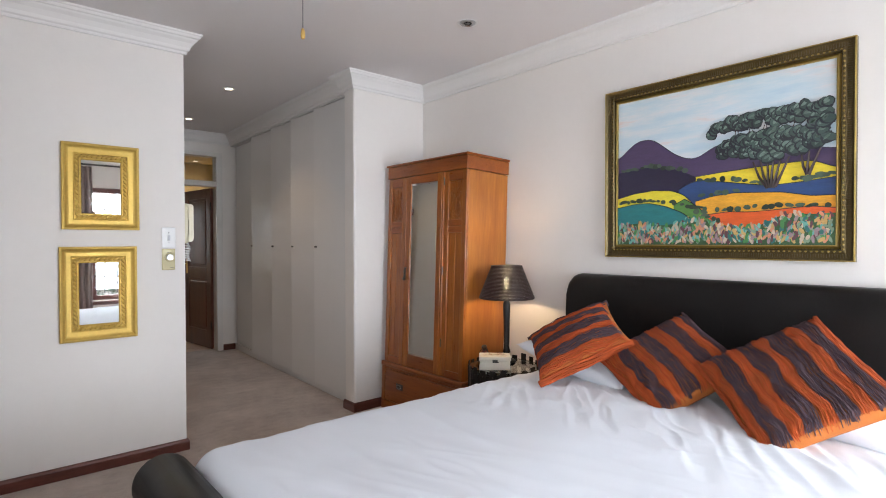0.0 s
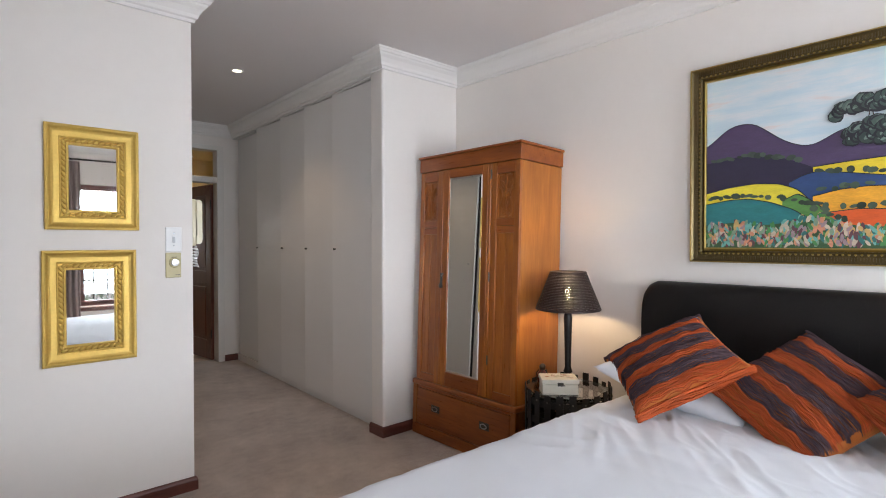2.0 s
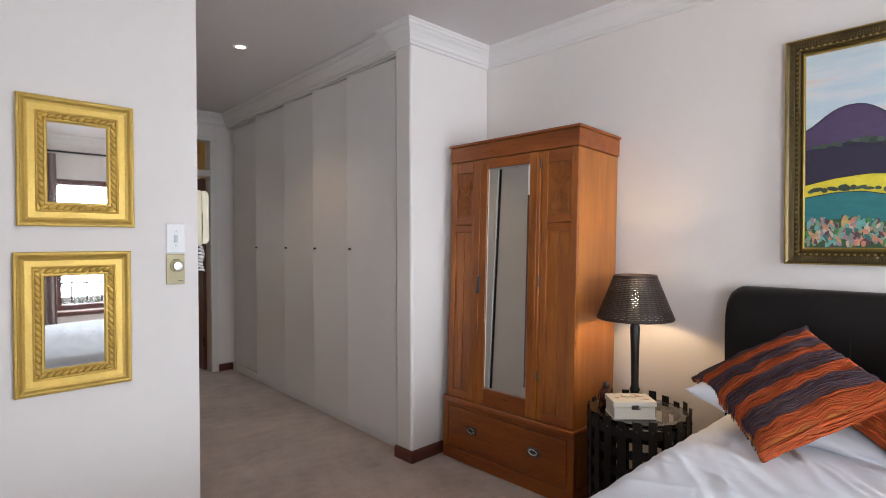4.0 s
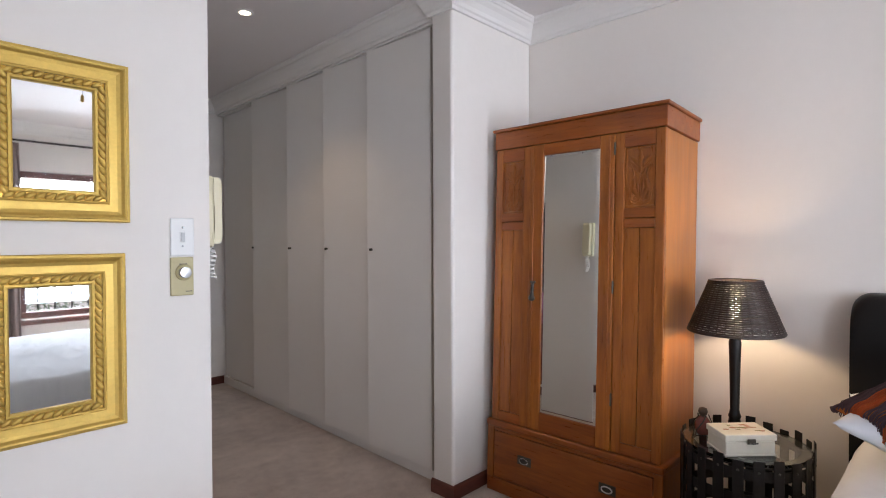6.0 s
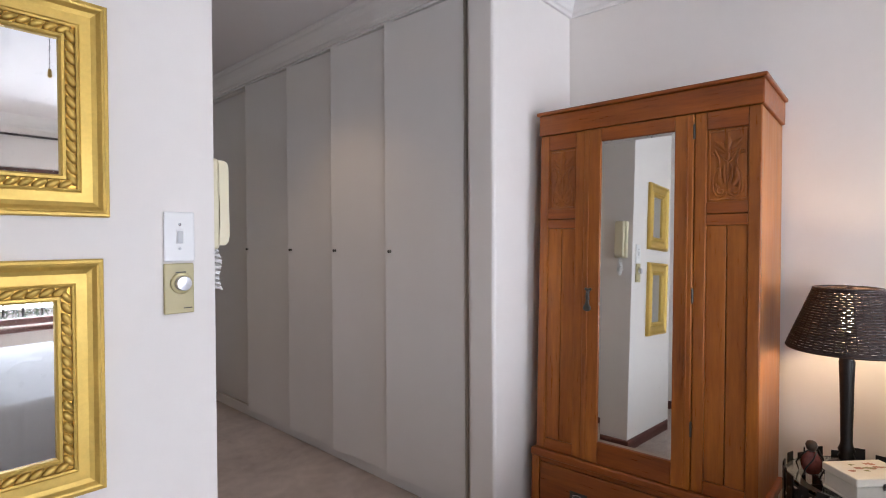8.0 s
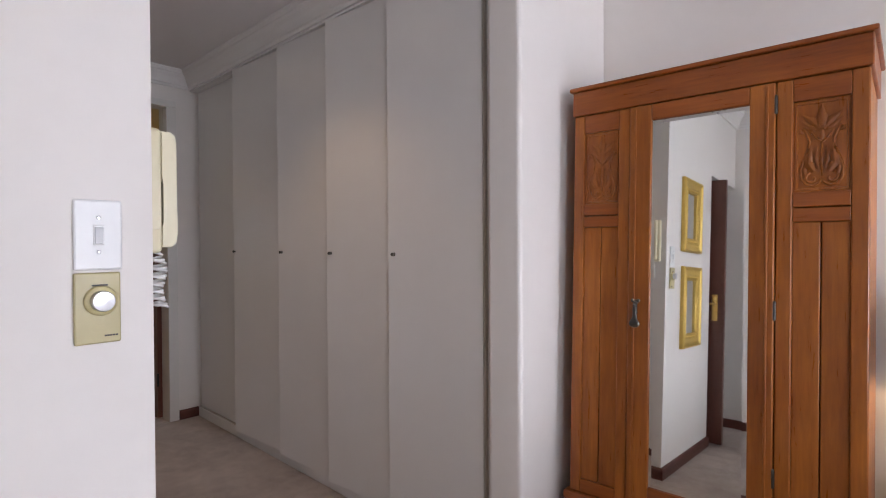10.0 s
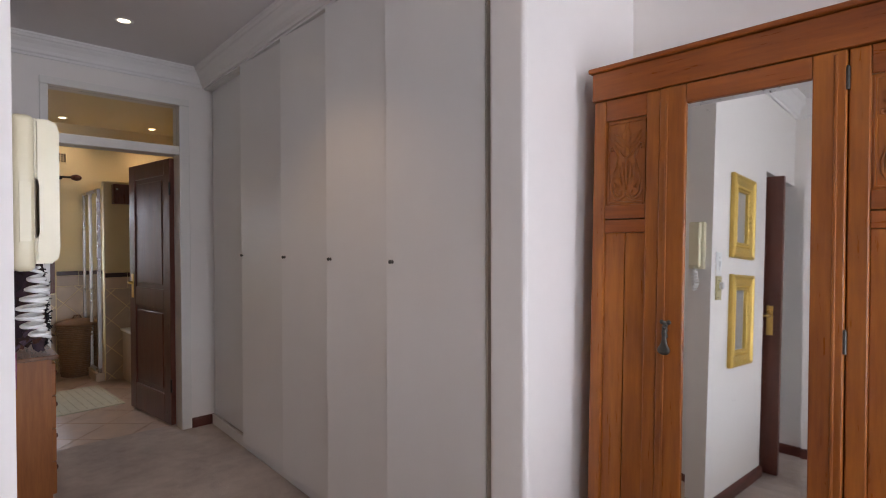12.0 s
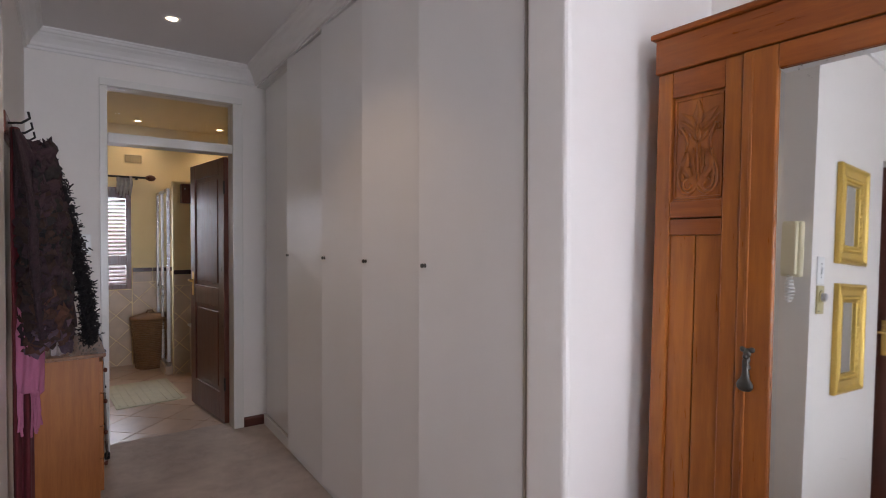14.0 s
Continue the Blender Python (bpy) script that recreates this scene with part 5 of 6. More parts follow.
def yarn_cushion(m, w, h, stripes, seed, label):
    """A cushion covered in ruffled yarn, in stripes along its local x."""
    t = 0.14
    c = thing("yarn_cushion", label, "cushion", m, "striped yarn cushions")
    part("cover", puffy(w, h, t, 24), AMBER, c, "amber cloth cover", True)
    r = random.Random(seed)
    n = len(stripes)
    edges = [-0.998 + 1.996 * sum(stripes[:k]) / sum(stripes) for k in range(n + 1)]
    for k in range(n):
        bm = bmesh.new()
        strands = max(6, int((edges[k + 1] - edges[k]) * h / 2 / 0.0023))
        for s in range(strands):
            v0 = edges[k] + (edges[k + 1] - edges[k]) * (s + 0.5) / strands
            ph_, fr, am = r.uniform(0, 6.3), r.uniform(4, 7), r.uniform(0.002, 0.009)
            a0, a1 = -1.0 - r.uniform(-0.05, 0.02), 0.965 - r.uniform(0.0, 0.035)
            lift = r.uniform(0.003, 0.012)
            pts = []
            m_ = 26
            for i in range(m_ + 1):
                u = a0 + (a1 - a0) * i / m_
                v = v0 + am * math.sin(fr * u + ph_) + 0.0025 * math.sin(23 * u + ph_ * 3) + 0.06 * noise.noise(Vector((u * 2.2, v0 * 2.5, seed))) + 0.045 * noise.noise(Vector((u * 5.0, v0 * 5, seed + 3)))
                v = max(-1.0, min(1.0, v))
                p = cushion_top(max(-1, min(1, u)), v, w, h, t)
                p.x += (u - max(-1, min(1, u))) * w / 2
                p.z += lift * (0.7 + 0.3 * math.sin(fr * 1.7 * u + ph_ * 2)) + 0.012 * noise.noise(Vector((u * 3.5, v0 * 7, seed + 8))) + 0.004
                pts.append(p)
            pts[0].z -= 0.022
            pts[-1].z -= 0.022
            tube(pts, r.uniform(0.0017, 0.0026), 4, bm, 0.8)
        if k in (0, n - 1):
            side = -1 if k == 0 else 1
            for s in range(30):
                ph_, fr, out, drop = r.uniform(0, 6.3), r.uniform(6, 11), r.uniform(-0.004, 0.006), r.uniform(-0.035, 0.010)
                pts = []
                for i in range(31):
                    u = -1.02 + 2.04 * i / 30
                    p = cushion_top(max(-1, min(1, u)), side, w, h, t)
                    p.x += (u - max(-1, min(1, u))) * w / 2
                    p.y += side * (out + 0.003 * math.sin(fr * u + ph_))
                    p.z += drop * (1 - 0.5 * u * u) + 0.006 * math.sin(fr * 0.8 * u + 2 * ph_)
                    pts.append(p)
                tube(pts, r.uniform(0.0025, 0.004), 4, bm, 0.8)
        part("yarn_stripe", bm, (ORANGE, PLUM)[k % 2], c, "rust orange yarn" if k % 2 == 0 else "dark plum yarn", True)
    return c


yarn_cushion(axes((2.235, 1.665, 0.825), (0.27, -0.35, 0.224), (0.39, 0.29, 0.185)), 0.50, 0.50, (1.0, 1.3, 0.9, 1.2, 0.8, 1.1, 0.9, 1.0), 3, "orange and plum ruffled yarn cushion propped on a pillow")
yarn_cushion(axes((2.262, 1.145, 0.779), (-0.142, -0.304, -0.15), (0.385, -0.248, 0.244)), 0.49, 0.49, (0.8, 1.1, 0.9, 1.2, 1.0, 1.1, 0.9, 0.8), 5, "orange and plum ruffled yarn cushion slumped between two others")
yarn_cushion(axes((2.19, 0.626, 0.80), (-0.30, -0.37, -0.24), (0.22, -0.42, 0.17)), 0.54, 0.52, (0.8, 1.2, 1.0, 1.1, 0.8, 1.3, 1.0, 1.1, 0.8), 9, "large orange and plum ruffled yarn cushion leaning back")


# ---- bedside table and what stands on it ----
TC, TZ, TR = (2.385, 2.318), 0.55, 0.235
tb = thing("bedside_table", "round black iron strap table with a glass top", "table", Matrix.Translation((*TC, 0)))
top = part("glass_top", lathe([(TR - 0.006, TZ - 0.012), (TR - 0.004, TZ - 0.002), (TR - 0.008, TZ)], 48), glass_mat("tinted_glass", (0.78, 0.86, 0.84), 0.02), tb, "round clear glass top")
top.visible_shadow = False
for k in range(22):
    a = 2 * math.pi * k / 22
    part("upright_strap", box(bmesh.new(), -0.019, 0.019, TR - 0.001, TR + 0.0035, 0.0, TZ + (0.006 + 0.006 * (k % 3) if math.sin(a) > 0.1 else 0.014 + 0.024 * ((k * 7) % 5) / 4), 0.001, 1, m=Matrix.Rotation(a, 4, "Z")), IRON, tb)
    part("rivet", lathe([(0.005, 0), (0.004, 0.003), (0.001, 0.0042)], 8, Matrix.Rotation(a, 4, "Z") @ pose(0, TR + 0.0035, TZ - 0.03, -90, 0, 0)), PEWTER, tb)
for z in (0.05, 0.14, 0.23, 0.32, 0.41, 0.505):
    bm = lathe([(TR - 0.005, z - 0.02), (TR - 0.001, z - 0.02), (TR - 0.001, z + 0.02), (TR - 0.005, z + 0.02), (TR - 0.005, z - 0.02)], 44, cap=False)
    part("hoop", bm, IRON, tb)
part("support_ring", lathe([(TR - 0.045, TZ - 0.018), (TR - 0.004, TZ - 0.018), (TR - 0.004, TZ - 0.0125), (TR - 0.045, TZ - 0.0125), (TR - 0.045, TZ - 0.018)], 40, cap=False), IRON, tb)

tl = thing("table_lamp", "black turned lamp with a dark woven wicker shade, lit", "lamp", Matrix.Translation((LAMP[0], LAMP[1], TZ)))
part("base", lathe([(0.06, 0.0), (0.062, 0.008), (0.05, 0.018), (0.03, 0.026), (0.022, 0.032)], 28), IRON, tl, "", True)
part("stem", lathe([(0.022, 0.03), (0.026, 0.045), (0.02, 0.058), (0.026, 0.07), (0.020, 0.085), (0.018, 0.10), (0.0215, 0.30), (0.0245, 0.385), (0.018, 0.41), (0.0225, 0.418), (0.016, 0.43), (0.019, 0.44), (0.012, 0.455), (0.012, 0.485)], 24), IRON, tl, "turned black stem", True)
part("bulb", lathe([(0.010, 0.485), (0.012, 0.50), (0.018, 0.525), (0.0185, 0.54), (0.014, 0.56), (0.004, 0.572)], 18), glowing("lamp_bulb", (1.0, 0.78, 0.42), 40), tl, "glowing warm bulb", True)
for o_ in tl.children:
    if o_.name.startswith("bulb"):
        o_.visible_shadow = False
sd = tagged(new("shade"), "dark woven wicker cone shade")
sd.parent = tl
Z0, Z1, R0, R1 = 0.437, 0.643, 0.180, 0.099
bm = bmesh.new()
NR, NS = 24, 34
for k in range(NR):
    f = (k + 0.5) / NR
    r = R0 + (R1 - R0) * f
    z = Z0 + (Z1 - Z0) * f
    tube([((r + 0.003 * (1 if (i + k) % 2 else -1)) * math.cos(2 * math.pi * i / (2 * NS)), (r + 0.003 * (1 if (i + k) % 2 else -1)) * math.sin(2 * math.pi * i / (2 * NS)), z) for i in range(2 * NS + 1)], 0.0046, 5, bm)
part("weave", bm, WICKER, sd, "", True)
bm = bmesh.new()
for i in range(NS):
    a = 2 * math.pi * (i + 0.25) / NS
    tube([(R0 * math.cos(a), R0 * math.sin(a), Z0), (R1 * math.cos(a), R1 * math.sin(a), Z1)], 0.0028, 5, bm)
part("ribs", bm, WICKER, sd)
for r, z in ((R0 + 0.002, Z0 - 0.003), (R1 + 0.001, Z1 + 0.003)):
    part("rim", tube([(r * math.cos(2 * math.pi * i / 48), r * math.sin(2 * math.pi * i / 48), z) for i in range(49)], 0.006, 6), WICKER, sd, "", True)
part("spider", tube([(-R1, 0, Z1 - 0.01), (0, 0, Z1 - 0.06), (R1, 0, Z1 - 0.01)], 0.002, 5), IRON, sd)

WBOX = plain("worn_white_paint", (0.74, 0.70, 0.60), 0.5, big=14, fine=70, vary=0.08, relief=0.2)
bx = thing("trinket_box", "worn white wooden box with painted flowers and dark clasp", "box", pose(2.263, 2.288, TZ + 0.001, 0, 0, -45))
part("body", boxm(-0.095, 0.095, -0.035, 0.095, 0.0, 0.055, 0.003), WBOX, bx)
part("lid", boxm(-0.100, 0.100, -0.040, 0.100, 0.0565, 0.082, 0.004), WBOX, bx)
part("foot", boxm(-0.098, 0.098, -0.038, 0.098, -0.0005, 0.006, 0.001), WBOX, bx)
cl = part("clasp", boxm(-0.016, 0.016, -0.044, -0.0395, 0.046, 0.066, 0.002), PEWTER, bx, "dark metal clasp")
part("clasp_hook", tube([(-0.012, -0.045, 0.058), (0.0, -0.049, 0.05), (0.022, -0.046, 0.051)], 0.003, 6), PEWTER, cl)
bm, bm2 = bmesh.new(), bmesh.new()
for k in range(16):
    x, y = rnd.uniform(-0.065, 0.065), rnd.uniform(-0.005, 0.07)
    vs = [(bm if k % 3 else bm2).verts.new((x + 0.011 * math.cos(2.1 * i + k) * (1 + 0.4 * (i % 2)), y + 0.008 * math.sin(1.05 * i + k), 0.0828 + 0.00004 * k)) for i in range(6)]
    vs.sort(key=lambda v: math.atan2(v.co.y - y, v.co.x - x))
    (bm if k % 3 else bm2).faces.new(vs)
_pf = part("painted_flower", bm, plain("faded_rose_paint", (0.42, 0.20, 0.13), 0.6, vary=0.4, big=40), bx, "faded brown-red painted flowers")
_pl = part("painted_leaf", bm2, plain("faded_leaf_paint", (0.26, 0.25, 0.10), 0.6, vary=0.4, big=40), bx)

tagged(_pf, "faded brown-red painted flowers", kind="stuff")
tagged(_pl, kind="stuff")
orn = thing("glass_ornament", "small reddish glass ornament wound in dark wire", "ornament", Matrix.Translation((2.352, 2.468, TZ + 0.001)))
part("jar", lathe([(0.018, 0), (0.028, 0.012), (0.033, 0.035), (0.03, 0.055), (0.018, 0.072), (0.014, 0.078)], 20), plain("ruby_glaze", (0.16, 0.05, 0.045), 0.2, big=30, fine=90, vary=0.5), orn, "", True)
part("stopper", lathe([(0.008, 0.078), (0.016, 0.088), (0.019, 0.10), (0.014, 0.112), (0.003, 0.116)], 16), plain("brown_stopper", (0.07, 0.045, 0.03), 0.4, vary=0.3), orn, "dark round stopper", True)
bm = bmesh.new()
for k in range(5):
    a = k * 1.3
    tube([(0.04 * math.cos(a), 0.04 * math.sin(a), 0.0), (0.045 * math.cos(a + 0.3), 0.045 * math.sin(a + 0.3), 0.03), (0.034 * math.cos(a + 0.8), 0.034 * math.sin(a + 0.8), 0.06), (0.022 * math.cos(a + 1.4), 0.022 * math.sin(a + 1.4), 0.085)], 0.0025, 5, bm)
part("wire_wrap", bm, IRON, orn, "", True)


# ---- rug beside the bed ----
rg = thing("rug", "dark red patterned rug on the carpet beside the bed", "rug", pose(1.32, 2.62, 0.0, 0, 0, -3))
RUGM = plain("rug_wool", (0.10, 0.035, 0.025), 0.95, big=16, fine=240, vary=0.5, relief=0.5)
part("field", boxm(-0.62, 0.62, -0.42, 0.42, 0.001, 0.011, 0.003), RUGM, rg)
RUGO = plain("rug_orange", (0.36, 0.11, 0.05), 0.95, big=16, fine=240, vary=0.3)
RUGK = plain("rug_black", (0.02, 0.014, 0.013), 0.95, vary=0.3)
part("border", boxm(-0.60, 0.60, 0.33, 0.37, 0.0112, 0.0125), RUGO, rg)
part("border", boxm(0.53, 0.56, -0.40, 0.325, 0.0112, 0.0125), RUGO, rg)
for i in range(12):
    part("motif", box(bmesh.new(), -0.026, 0.026, -0.026, 0.026, 0.0112, 0.0126, m=pose(-0.5 + i * 0.088, 0.28, 0, 0, 0, 45)), RUGK if i % 2 else RUGO, rg)
bm = bmesh.new()
for i in range(60):
    y = -0.41 + i * 0.0139
    tube([(0.615, y, 0.006), (0.65, y + rnd.uniform(-0.006, 0.006), 0.005), (0.68, y + rnd.uniform(-0.014, 0.014), 0.004)], 0.0028, 4, bm)
tagged(part("fringe", bm, RUGK, rg, "dark knotted fringe"), kind="stuff")


# ---- chest of drawers, rack and hanging clothes in the passage ----
ch = thing("chest_of_drawers", "oak veneer chest of drawers against the passage wall", "chest")
CX0, CX1, CY0, CY1, CZ = PASS + 0.015, 1.165, 6.06, 6.77, 0.805
part("side_panel", boxm(CX0, CX1 - 0.018, CY0, CY0 + 0.02, 0.0, CZ - 0.02, 0.002), OAK, ch)
part("side_panel", boxm(CX0, CX1 - 0.018, CY1 - 0.02, CY1, 0.0, CZ - 0.02, 0.002), OAK, ch)
part("top", boxm(CX0, CX1 + 0.012, CY0 - 0.012, CY1 + 0.008, CZ - 0.02, CZ, 0.004), wood("chest_top", (0.16, 0.07, 0.03), (0.28, 0.13, 0.055), 0.3, (14, 1.3, 14)), ch)
part("back", boxm(CX0, CX0 + 0.01, CY0 + 0.02, CY1 - 0.02, 0.05, CZ - 0.02), OAK, ch)
for k in range(4):
    z0 = 0.06 + k * 0.176
    dd = part("drawer", boxm(CX1 - 0.35 + 0.05, CX1, CY0 + 0.003, CY1 - 0.003, z0, z0 + 0.172, 0.004), OAK, ch)
    for y in (CY0 + 0.16, CY1 - 0.16):
        part("knob", lathe([(0.006, 0), (0.007, 0.008), (0.014, 0.014), (0.012, 0.024), (0.003, 0.027)], 14, pose(CX1, y, z0 + 0.09, 0, 90, 0)), DARKWOOD, dd, "", True)
rk = thing("folding_rack", "thin grey metal rack standing beside the chest", "rack")
for dy in (0.0, 0.02):
    part("rail", tube([(1.215, 6.70 + dy, 0.02), (1.20, 6.70 + dy, 0.45), (1.185, 6.70 + dy, 0.80), (1.16, 6.70 + dy, 0.85), (1.13, 6.70 + dy, 0.875)], 0.008, 7), STEEL, rk, "", True)
for z in (0.23, 0.47, 0.70):
    part("rung", tube([(1.205, 6.695, z), (1.205, 6.725, z)], 0.009, 6), IRON, rk)
part("foot", lathe([(0.016, 0.0), (0.016, 0.035), (0.01, 0.045)], 12, Matrix.Translation((1.215, 6.71, 0))), IRON, rk, "black rubber foot")

PEG = thing("coat_rail", "dark wooden peg rail fixed to the passage wall", "coat rail")
part("board", boxm(PASS + 0.001, PASS + 0.02, 5.16, 5.9, 1.80, 1.88, 0.004), DARKWOOD, PEG)
for k in range(3):
    y = 5.26 + k * 0.23
    part("hook", tube([(PASS + 0.02, y, 1.85), (PASS + 0.06, y, 1.855), (PASS + 0.085, y, 1.875), (PASS + 0.08, y, 1.90)], 0.0045, 6), IRON, PEG, "", True)


def drape(name, label, mat, x0, y, top, bottom, w_top, w_bot, depth, seed, lean=0.0, folds=6, wav=0.02):
    """A garment hung from one point: a shell that widens downwards and folds."""
    r = random.Random(seed)
    bm = bmesh.new()
    n, mm = 44, 26
    rows = []
    offs = r.uniform(0, 6)
    for j in range(mm + 1):
        f = j / mm
        z = top + (bottom - top) * f
        w = w_top + (w_bot - w_top) * min(1, f * 2.6) ** 0.7
        dp = 0.03 + (depth - 0.03) * min(1, f * 2.2) ** 0.8
        ring = []
        for i in range(n):
            a = 2 * math.pi * i / n
            k = 1 + wav / 0.1 * math.sin(folds * a + offs + 1.5 * noise.noise(Vector((seed, f * 2.5, 0)))) * min(1, f * 3) + 0.22 * noise.noise(Vector((math.cos(a) * 1.6, math.sin(a) * 1.6, f * 3 + seed)))
            cx = x0 + dp * 0.5 + lean * f
            ring.append(bm.verts.new((max(PASS + 0.022, cx + dp / 2 * k * math.cos(a)), y + w / 2 * k * math.sin(a), z + 0.02 * noise.noise(Vector((a, seed, 1))) * f)))
        rows.append(ring)
    for p, q in zip(rows, rows[1:]):
        for i in range(n):
            bm.faces.new((p[i], p[(i + 1) % n], q[(i + 1) % n], q[i]))
    bm.faces.new(rows[0])
    bm.faces.new(rows[-1][::-1])
    return tagged(part(name, bm, mat, None, label, True), category=name.split("_")[-1])


SHAWL = plain("mottled_shawl", (0.028, 0.013, 0.019), 0.95, big=26, fine=140, vary=0.75, relief=0.9, dist=0.008)
PINK = plain("pink_wool", (0.42, 0.13, 0.22), 0.95, big=10, fine=160, vary=0.2, relief=0.5, dist=0.004, scale=(6, 6, 1))
MAROON = plain("maroon_cloth", (0.10, 0.008, 0.012), 0.9, big=6, fine=160, vary=0.3)
drape("maroon_robe", "long dark maroon robe hanging down the wall", MAROON, PASS + 0.022, 5.30, 1.84, 0.12, 0.06, 0.26, 0.06, 2, 0.0, 5)
drape("pink_scarf", "pink wool scarf hanging with long tassels", PINK, PASS + 0.03, 5.22, 1.22, 0.84, 0.05, 0.13, 0.09, 5, 0.0, 9, 0.012)
shawl = drape("knitted_shawl", "mottled purple and brown knitted shawl on a hook", SHAWL, PASS + 0.03, 5.28, 1.82, 1.06, 0.18, 0.30, 0.155, 8, 0.02, 7, 0.022)


def ruffles(name, colour, count, seed, label, z_top, z_low):
    """Curled scalloped flakes of felted cloth sewn over the shawl."""
    r = random.Random(seed)
    bm = bmesh.new()
    for k in range(count):
        z = r.uniform(z_low, z_top)
        f = (1.80 - z) / 0.74
        a = r.uniform(-2.3, 1.9)
        wide = min(1.0, 0.45 + 1.3 * f)
        out = Vector((math.cos(a), math.sin(a), 0.25)).normalized()
        c = Vector((max(PASS + 0.03, PASS + 0.106 + 0.02 * f + 0.076 * math.cos(a) * wide), 5.28 + 0.15 * math.sin(a) * wide, z))
        side = Vector((-math.sin(a), math.cos(a), r.uniform(-0.4, 0.4))).normalized()
        down = out.cross(side)
        down = -down if down.z > 0 else down
        size, curl, ph0 = r.uniform(0.020, 0.044), r.uniform(0.08, 0.34), r.uniform(0, 6.3)
        mid = bm.verts.new(c)
        rim = []
        for i in range(11):
            g = -0.3 + (math.pi + 0.6) * i / 10
            q = size * (1 + 0.18 * math.sin(5 * g + ph0))
            p = c + side * (q * math.cos(g)) + down * (q * 1.3 * math.sin(g)) + out * (size * curl * (0.5 + 0.5 * math.sin(3 * g + ph0)))
            p.x = max(p.x, PASS + 0.024)
            rim.append(bm.verts.new(p))
        for p, q in zip(rim, rim[1:]):
            bm.faces.new((mid, p, q))
    ob = part(name, bm, plain(name + "_felt", colour, 0.95, big=30, fine=160, vary=0.4, relief=0.6, dist=0.006, island=True), shawl, label, True)
    th = ob.modifiers.new("thick", "SOLIDIFY")
    th.thickness = 0.002
    tagged(ob, label, kind="stuff")


ruffles("plum_ruffle", (0.030, 0.014, 0.021), 230, 31, "dark plum felt ruffles", 1.80, 1.05)
ruffles("brown_ruffle", (0.030, 0.014, 0.011), 150, 32, "brown felt ruffles", 1.60, 1.04)
ruffles("rust_ruffle", (0.065, 0.026, 0.017), 40, 33, "rust felt ruffles along the hem", 1.24, 1.03)
ruffles("black_ruffle", (0.012, 0.010, 0.012), 90, 34, "black felt ruffles", 1.80, 1.20)
ruffles("lilac_ruffle", (0.10, 0.06, 0.09), 22, 35, "lilac felt ruffles at the tip", 1.12, 1.00)
drape("brown_coat", "dark brown coat hanging behind the knitted shawl", plain("brown_cloth", (0.026, 0.012, 0.010), 0.9, big=8, fine=120, vary=0.4, relief=0.4), PASS + 0.03, 5.52, 1.80, 1.0, 0.12, 0.16, 0.10, 12, 0.02, 6, 0.012)
bm = bmesh.new()
for k in range(26):
    y = 5.155 + k * 0.005
    x = PASS + 0.035 + 0.075 * rnd.random()
    tube([(x, y, 0.85), (x + rnd.uniform(-0.006, 0.006), y, 0.78), (x + rnd.uniform(-0.01, 0.01), y + rnd.uniform(-0.008, 0.008), 0.69 + rnd.uniform(-0.02, 0.03))], 0.0045, 5, bm)
pk = [o for o in scene.objects if o.name == "pink_scarf"][0]
tagged(part("tassels", bm, PINK, pk, "long pink tassels"), kind="stuff")
bm = bmesh.new()
BOA = [(PASS + 0.13, 5.72, 1.74), (PASS + 0.18, 5.78, 1.62), (PASS + 0.225, 5.86, 1.42), (PASS + 0.265, 5.96, 1.20), (PASS + 0.295, 6.08, 1.0), (PASS + 0.30, 6.18, 0.86)]
for k in range(5200):
    f = rnd.random() * (len(BOA) - 1.001)
    i = int(f)
    c = Vector(BOA[i]).lerp(Vector(BOA[i + 1]), f - i) + Vector((rnd.gauss(0, 0.016), rnd.gauss(0, 0.016), rnd.gauss(0, 0.016)))
    c.x = max(c.x, PASS + 0.012)
    d_ = Vector((rnd.gauss(0, 1), rnd.gauss(0, 1), rnd.gauss(0, 1) - 0.4)).normalized()
    ln = rnd.uniform(0.010, 0.030)
    s = d_.orthogonal().normalized() * 0.005
    e = c + d_ * ln
    e.x = max(e.x, PASS + 0.006)
    vs = [bm.verts.new(c - s), bm.verts.new(c + s), bm.verts.new(e + s * 0.6), bm.verts.new(e - s * 0.6)]
    bm.faces.new(vs)
tagged(part("feather_boa", bm, plain("black_feather", (0.012, 0.010, 0.012), 0.8, vary=0.3), None, "black feather boa hanging over the chest"), category="boa")
LACE = plain("grey_lace", (0.34, 0.30, 0.30), 0.95, big=30, fine=120, vary=0.4, relief=0.6)
drape("lace_scarf", "pale grey lace scarf trailing onto the chest", LACE, PASS + 0.13, 6.15, 1.30, 0.80, 0.02, 0.07, 0.05, 4, 0.0, 5, 0.03)

# ---- garden outside the window ----
# Unseen ground, made pale so that it bounces sun up to the ceiling.
BOUNCEGROUND = plain("pale_bounce_ground", (0.52, 0.48, 0.42), 0.9, big=2, fine=60, vary=0.35, relief=0.5)
structure("ground", boxm(-80, 80, -80, 80, -0.3, -0.1), BOUNCEGROUND, "unseen pale ground bouncing sunlight up through the bedroom window", "ground")
LEAF = plain("shrub_leaf", (0.08, 0.15, 0.05), 0.6, big=3, fine=20, vary=0.4, island=True)
sb = thing("garden_shrub", "tall green garden shrub outside the window", "shrub", Matrix.Translation((1.2, -6.0, -0.1)))
part("trunk", tube([(0, 0, 0), (0.03, 0.02, 0.6), (0, 0, 1.3)], [0.06, 0.05, 0.02], 8), BARK, sb)
bm = bmesh.new()
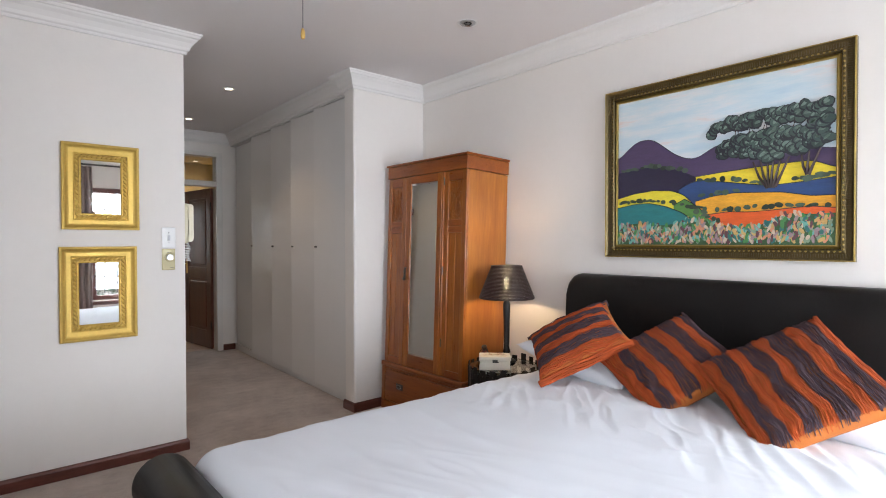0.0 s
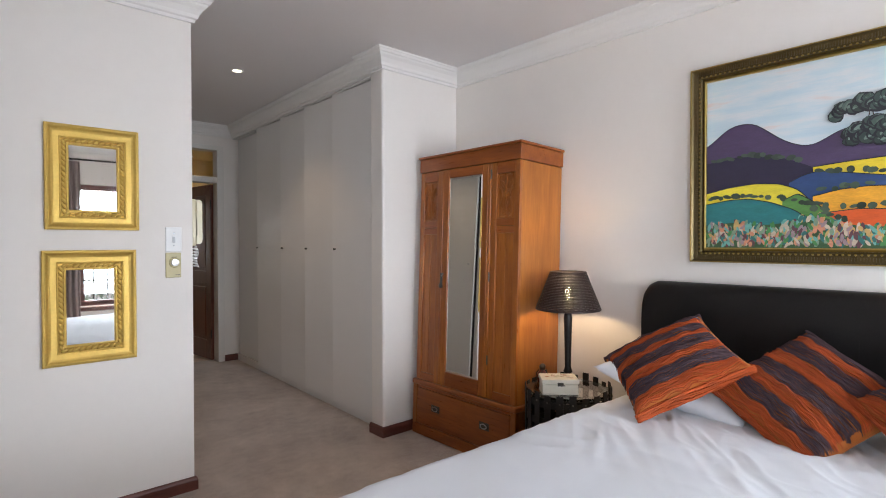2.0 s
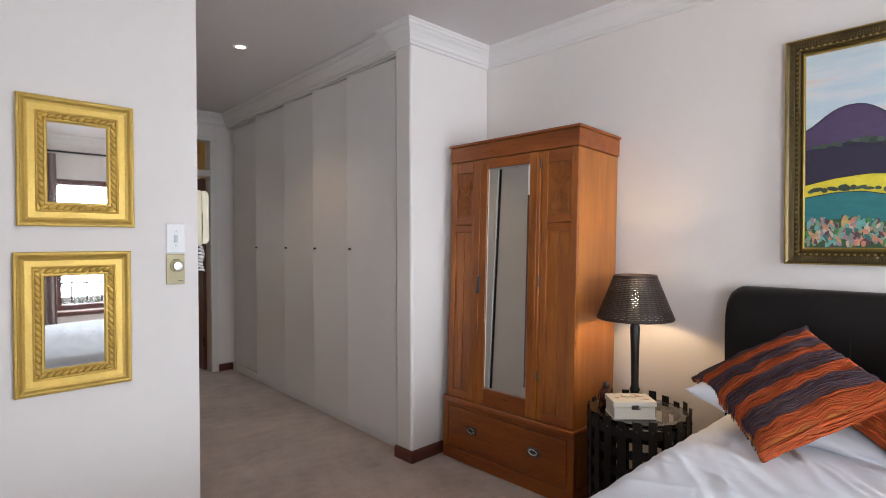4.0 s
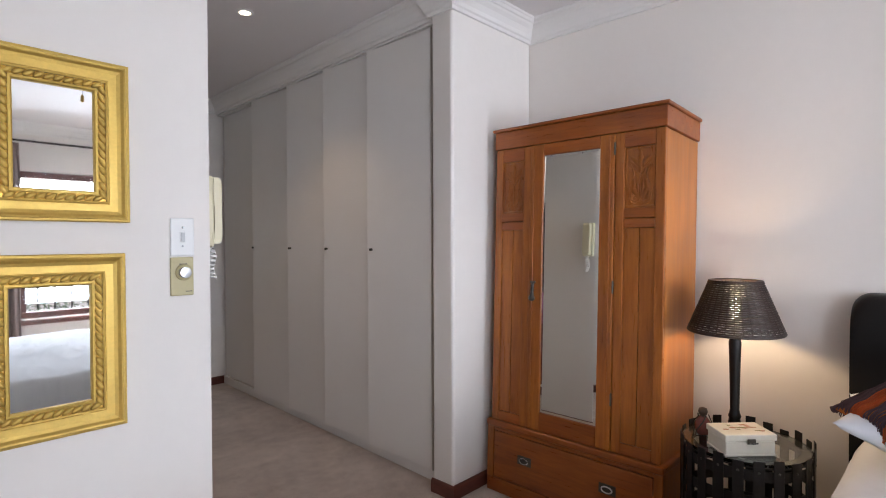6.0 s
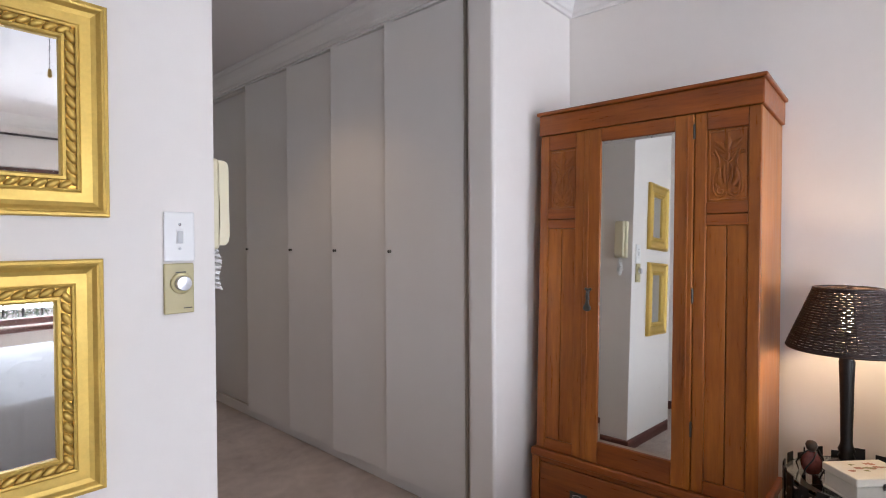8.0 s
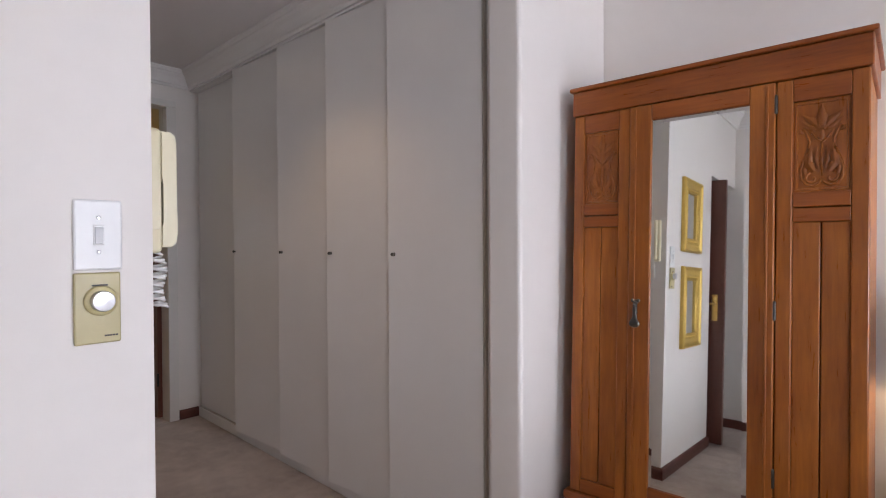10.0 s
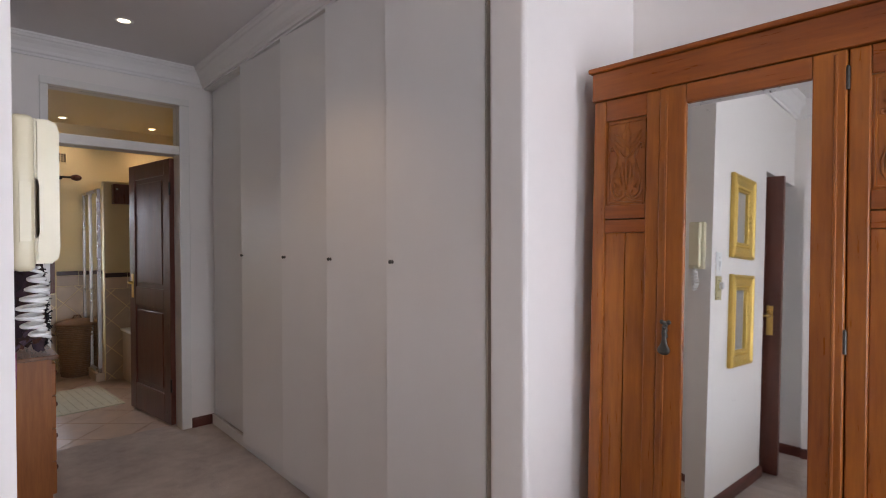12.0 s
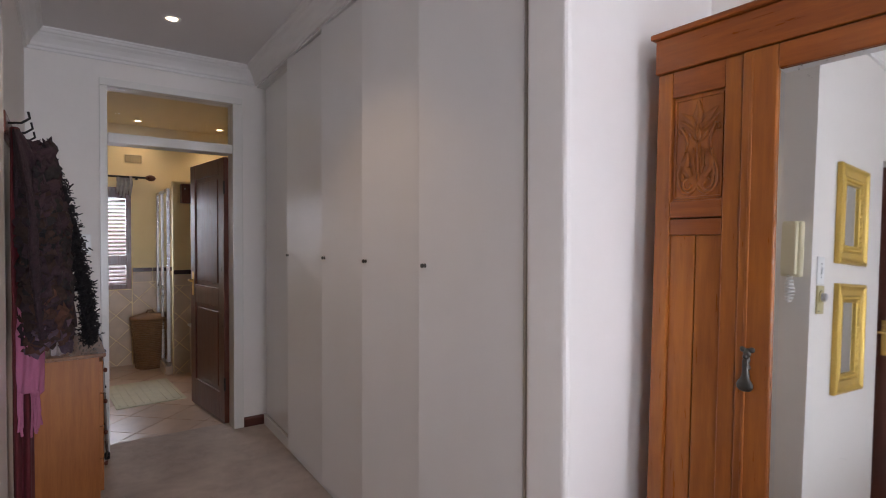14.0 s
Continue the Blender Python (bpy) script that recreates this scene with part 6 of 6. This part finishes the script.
for k in range(1500):
    c = Vector((rnd.gauss(0, 0.75), rnd.gauss(0, 0.4), abs(rnd.gauss(0.6, 0.45))))
    d_ = Vector((rnd.gauss(0, 1), rnd.gauss(0, 1), rnd.gauss(0.3, 0.7))).normalized()
    s = d_.orthogonal().normalized() * rnd.uniform(0.012, 0.02)
    ln = rnd.uniform(0.12, 0.26)
    bm.faces.new([bm.verts.new(p) for p in (c, c + d_ * ln * 0.5 + s, c + d_ * ln, c + d_ * ln * 0.5 - s)])
part("crown", bm, LEAF, sb)


# ---- bathroom tiles ----
def tile_mesh(name, w, h, t, mat):
    """A flat tile with eased edges in the xy plane."""
    bm = boxm(-w / 2, w / 2, -h / 2, h / 2, 0, t)
    bmesh.ops.bevel(bm, geom=[e for e in bm.edges if all(v.co.z > t / 2 for v in e.verts)], offset=0.002, segments=1, affect="EDGES")
    me = bpy.data.meshes.new(name)
    bm.to_mesh(me)
    bm.free()
    me.materials.append(mat)
    return me


def clipped(poly, x0, x1, y0, y1):
    for ax, lim, keep in ((0, x0, 1), (0, x1, -1), (1, y0, 1), (1, y1, -1)):
        out = []
        for i in range(len(poly)):
            a, b = poly[i - 1], poly[i]
            ia, ib = (a[ax] - lim) * keep >= 0, (b[ax] - lim) * keep >= 0
            if ia != ib:
                f = (lim - a[ax]) / (b[ax] - a[ax])
                out.append((a[0] + (b[0] - a[0]) * f, a[1] + (b[1] - a[1]) * f))
            if ib:
                out.append(b)
        poly = out
        if not poly:
            break
    return poly


def diamond_tiles(parent, mat, size, x0, x1, y0, y1, m, t=0.006, name="tile"):
    """Square tiles laid on the diagonal over a rectangle, cut at its edges."""
    full = tile_mesh(name, size - 0.006, size - 0.006, t, mat)
    h = size / math.sqrt(2)
    for i in range(-40, 41):
        for j in range(-40, 41):
            if (i + j) % 2:
                continue
            cx, cy = (x0 + x1) / 2 + i * h, (y0 + y1) / 2 + j * h
            if cx + h < x0 or cx - h > x1 or cy + h < y0 or cy - h > y1:
                continue
            if cx - h > x0 and cx + h < x1 and cy - h > y0 and cy + h < y1:
                ob = new(name, full)
                ob.matrix_world = m @ pose(cx, cy, 0, 0, 0, 45)
            else:
                g = h - 0.005
                poly = clipped([(cx + g, cy), (cx, cy + g), (cx - g, cy), (cx, cy - g)], x0, x1, y0, y1)
                if len(poly) < 3 or (max(p[0] for p in poly) - min(p[0] for p in poly)) < 0.01:
                    continue
                bm = bmesh.new()
                lo = [bm.verts.new((p[0], p[1], 0)) for p in poly]
                hi = [bm.verts.new((p[0], p[1], t)) for p in poly]
                bm.faces.new(lo[::-1])
                bm.faces.new(hi)
                for k in range(len(poly)):
                    bm.faces.new((lo[k - 1], lo[k], hi[k], hi[k - 1]))
                ob = part(name, bm, mat)
                ob.matrix_world = m
            ob.parent = parent


diamond_tiles(bath_floor, FTILE, 0.33, BX0, 2.08, FAR + 0.172, BY1, Matrix.Translation((0, 0, -0.0062)))
WZ = 1.05
diamond_tiles(bath_wall, WTILE, 0.2, 1.63, 2.6, 0.0, 0.93, pose(0, BY1 + 0.0005, 0, 90, 0, 0))
diamond_tiles(bath_wall, WTILE, 0.2, BX0, 1.62, 0.0, 0.85, pose(0, BY1 + 0.0005, 0, 90, 0, 0))
diamond_tiles(party, WTILE, 0.2, 1.935, 2.6, 0.0, 0.93, pose(0, PARTY + 0.0005, 0, 90, 0, 0))
for par, x0, x1, yy in ((bath_wall, 1.63, 2.6, BY1), (party, 1.935, 2.6, PARTY)):
    k = x0
    while k < x1:
        e = min(k + 0.2, x1)
        for z0, z1, mt_, nm in ((0.935, 1.045, WTILE, "tile"), (1.05, 1.095, BORDER, "border_tile")):
            ob = part(nm, boxm(k + 0.002, e - 0.002, yy - 0.0075 - (0.006 if nm != "tile" else 0), yy + 0.0005, z0, z1, 0.002, 1), mt_, par)
        k += 0.2
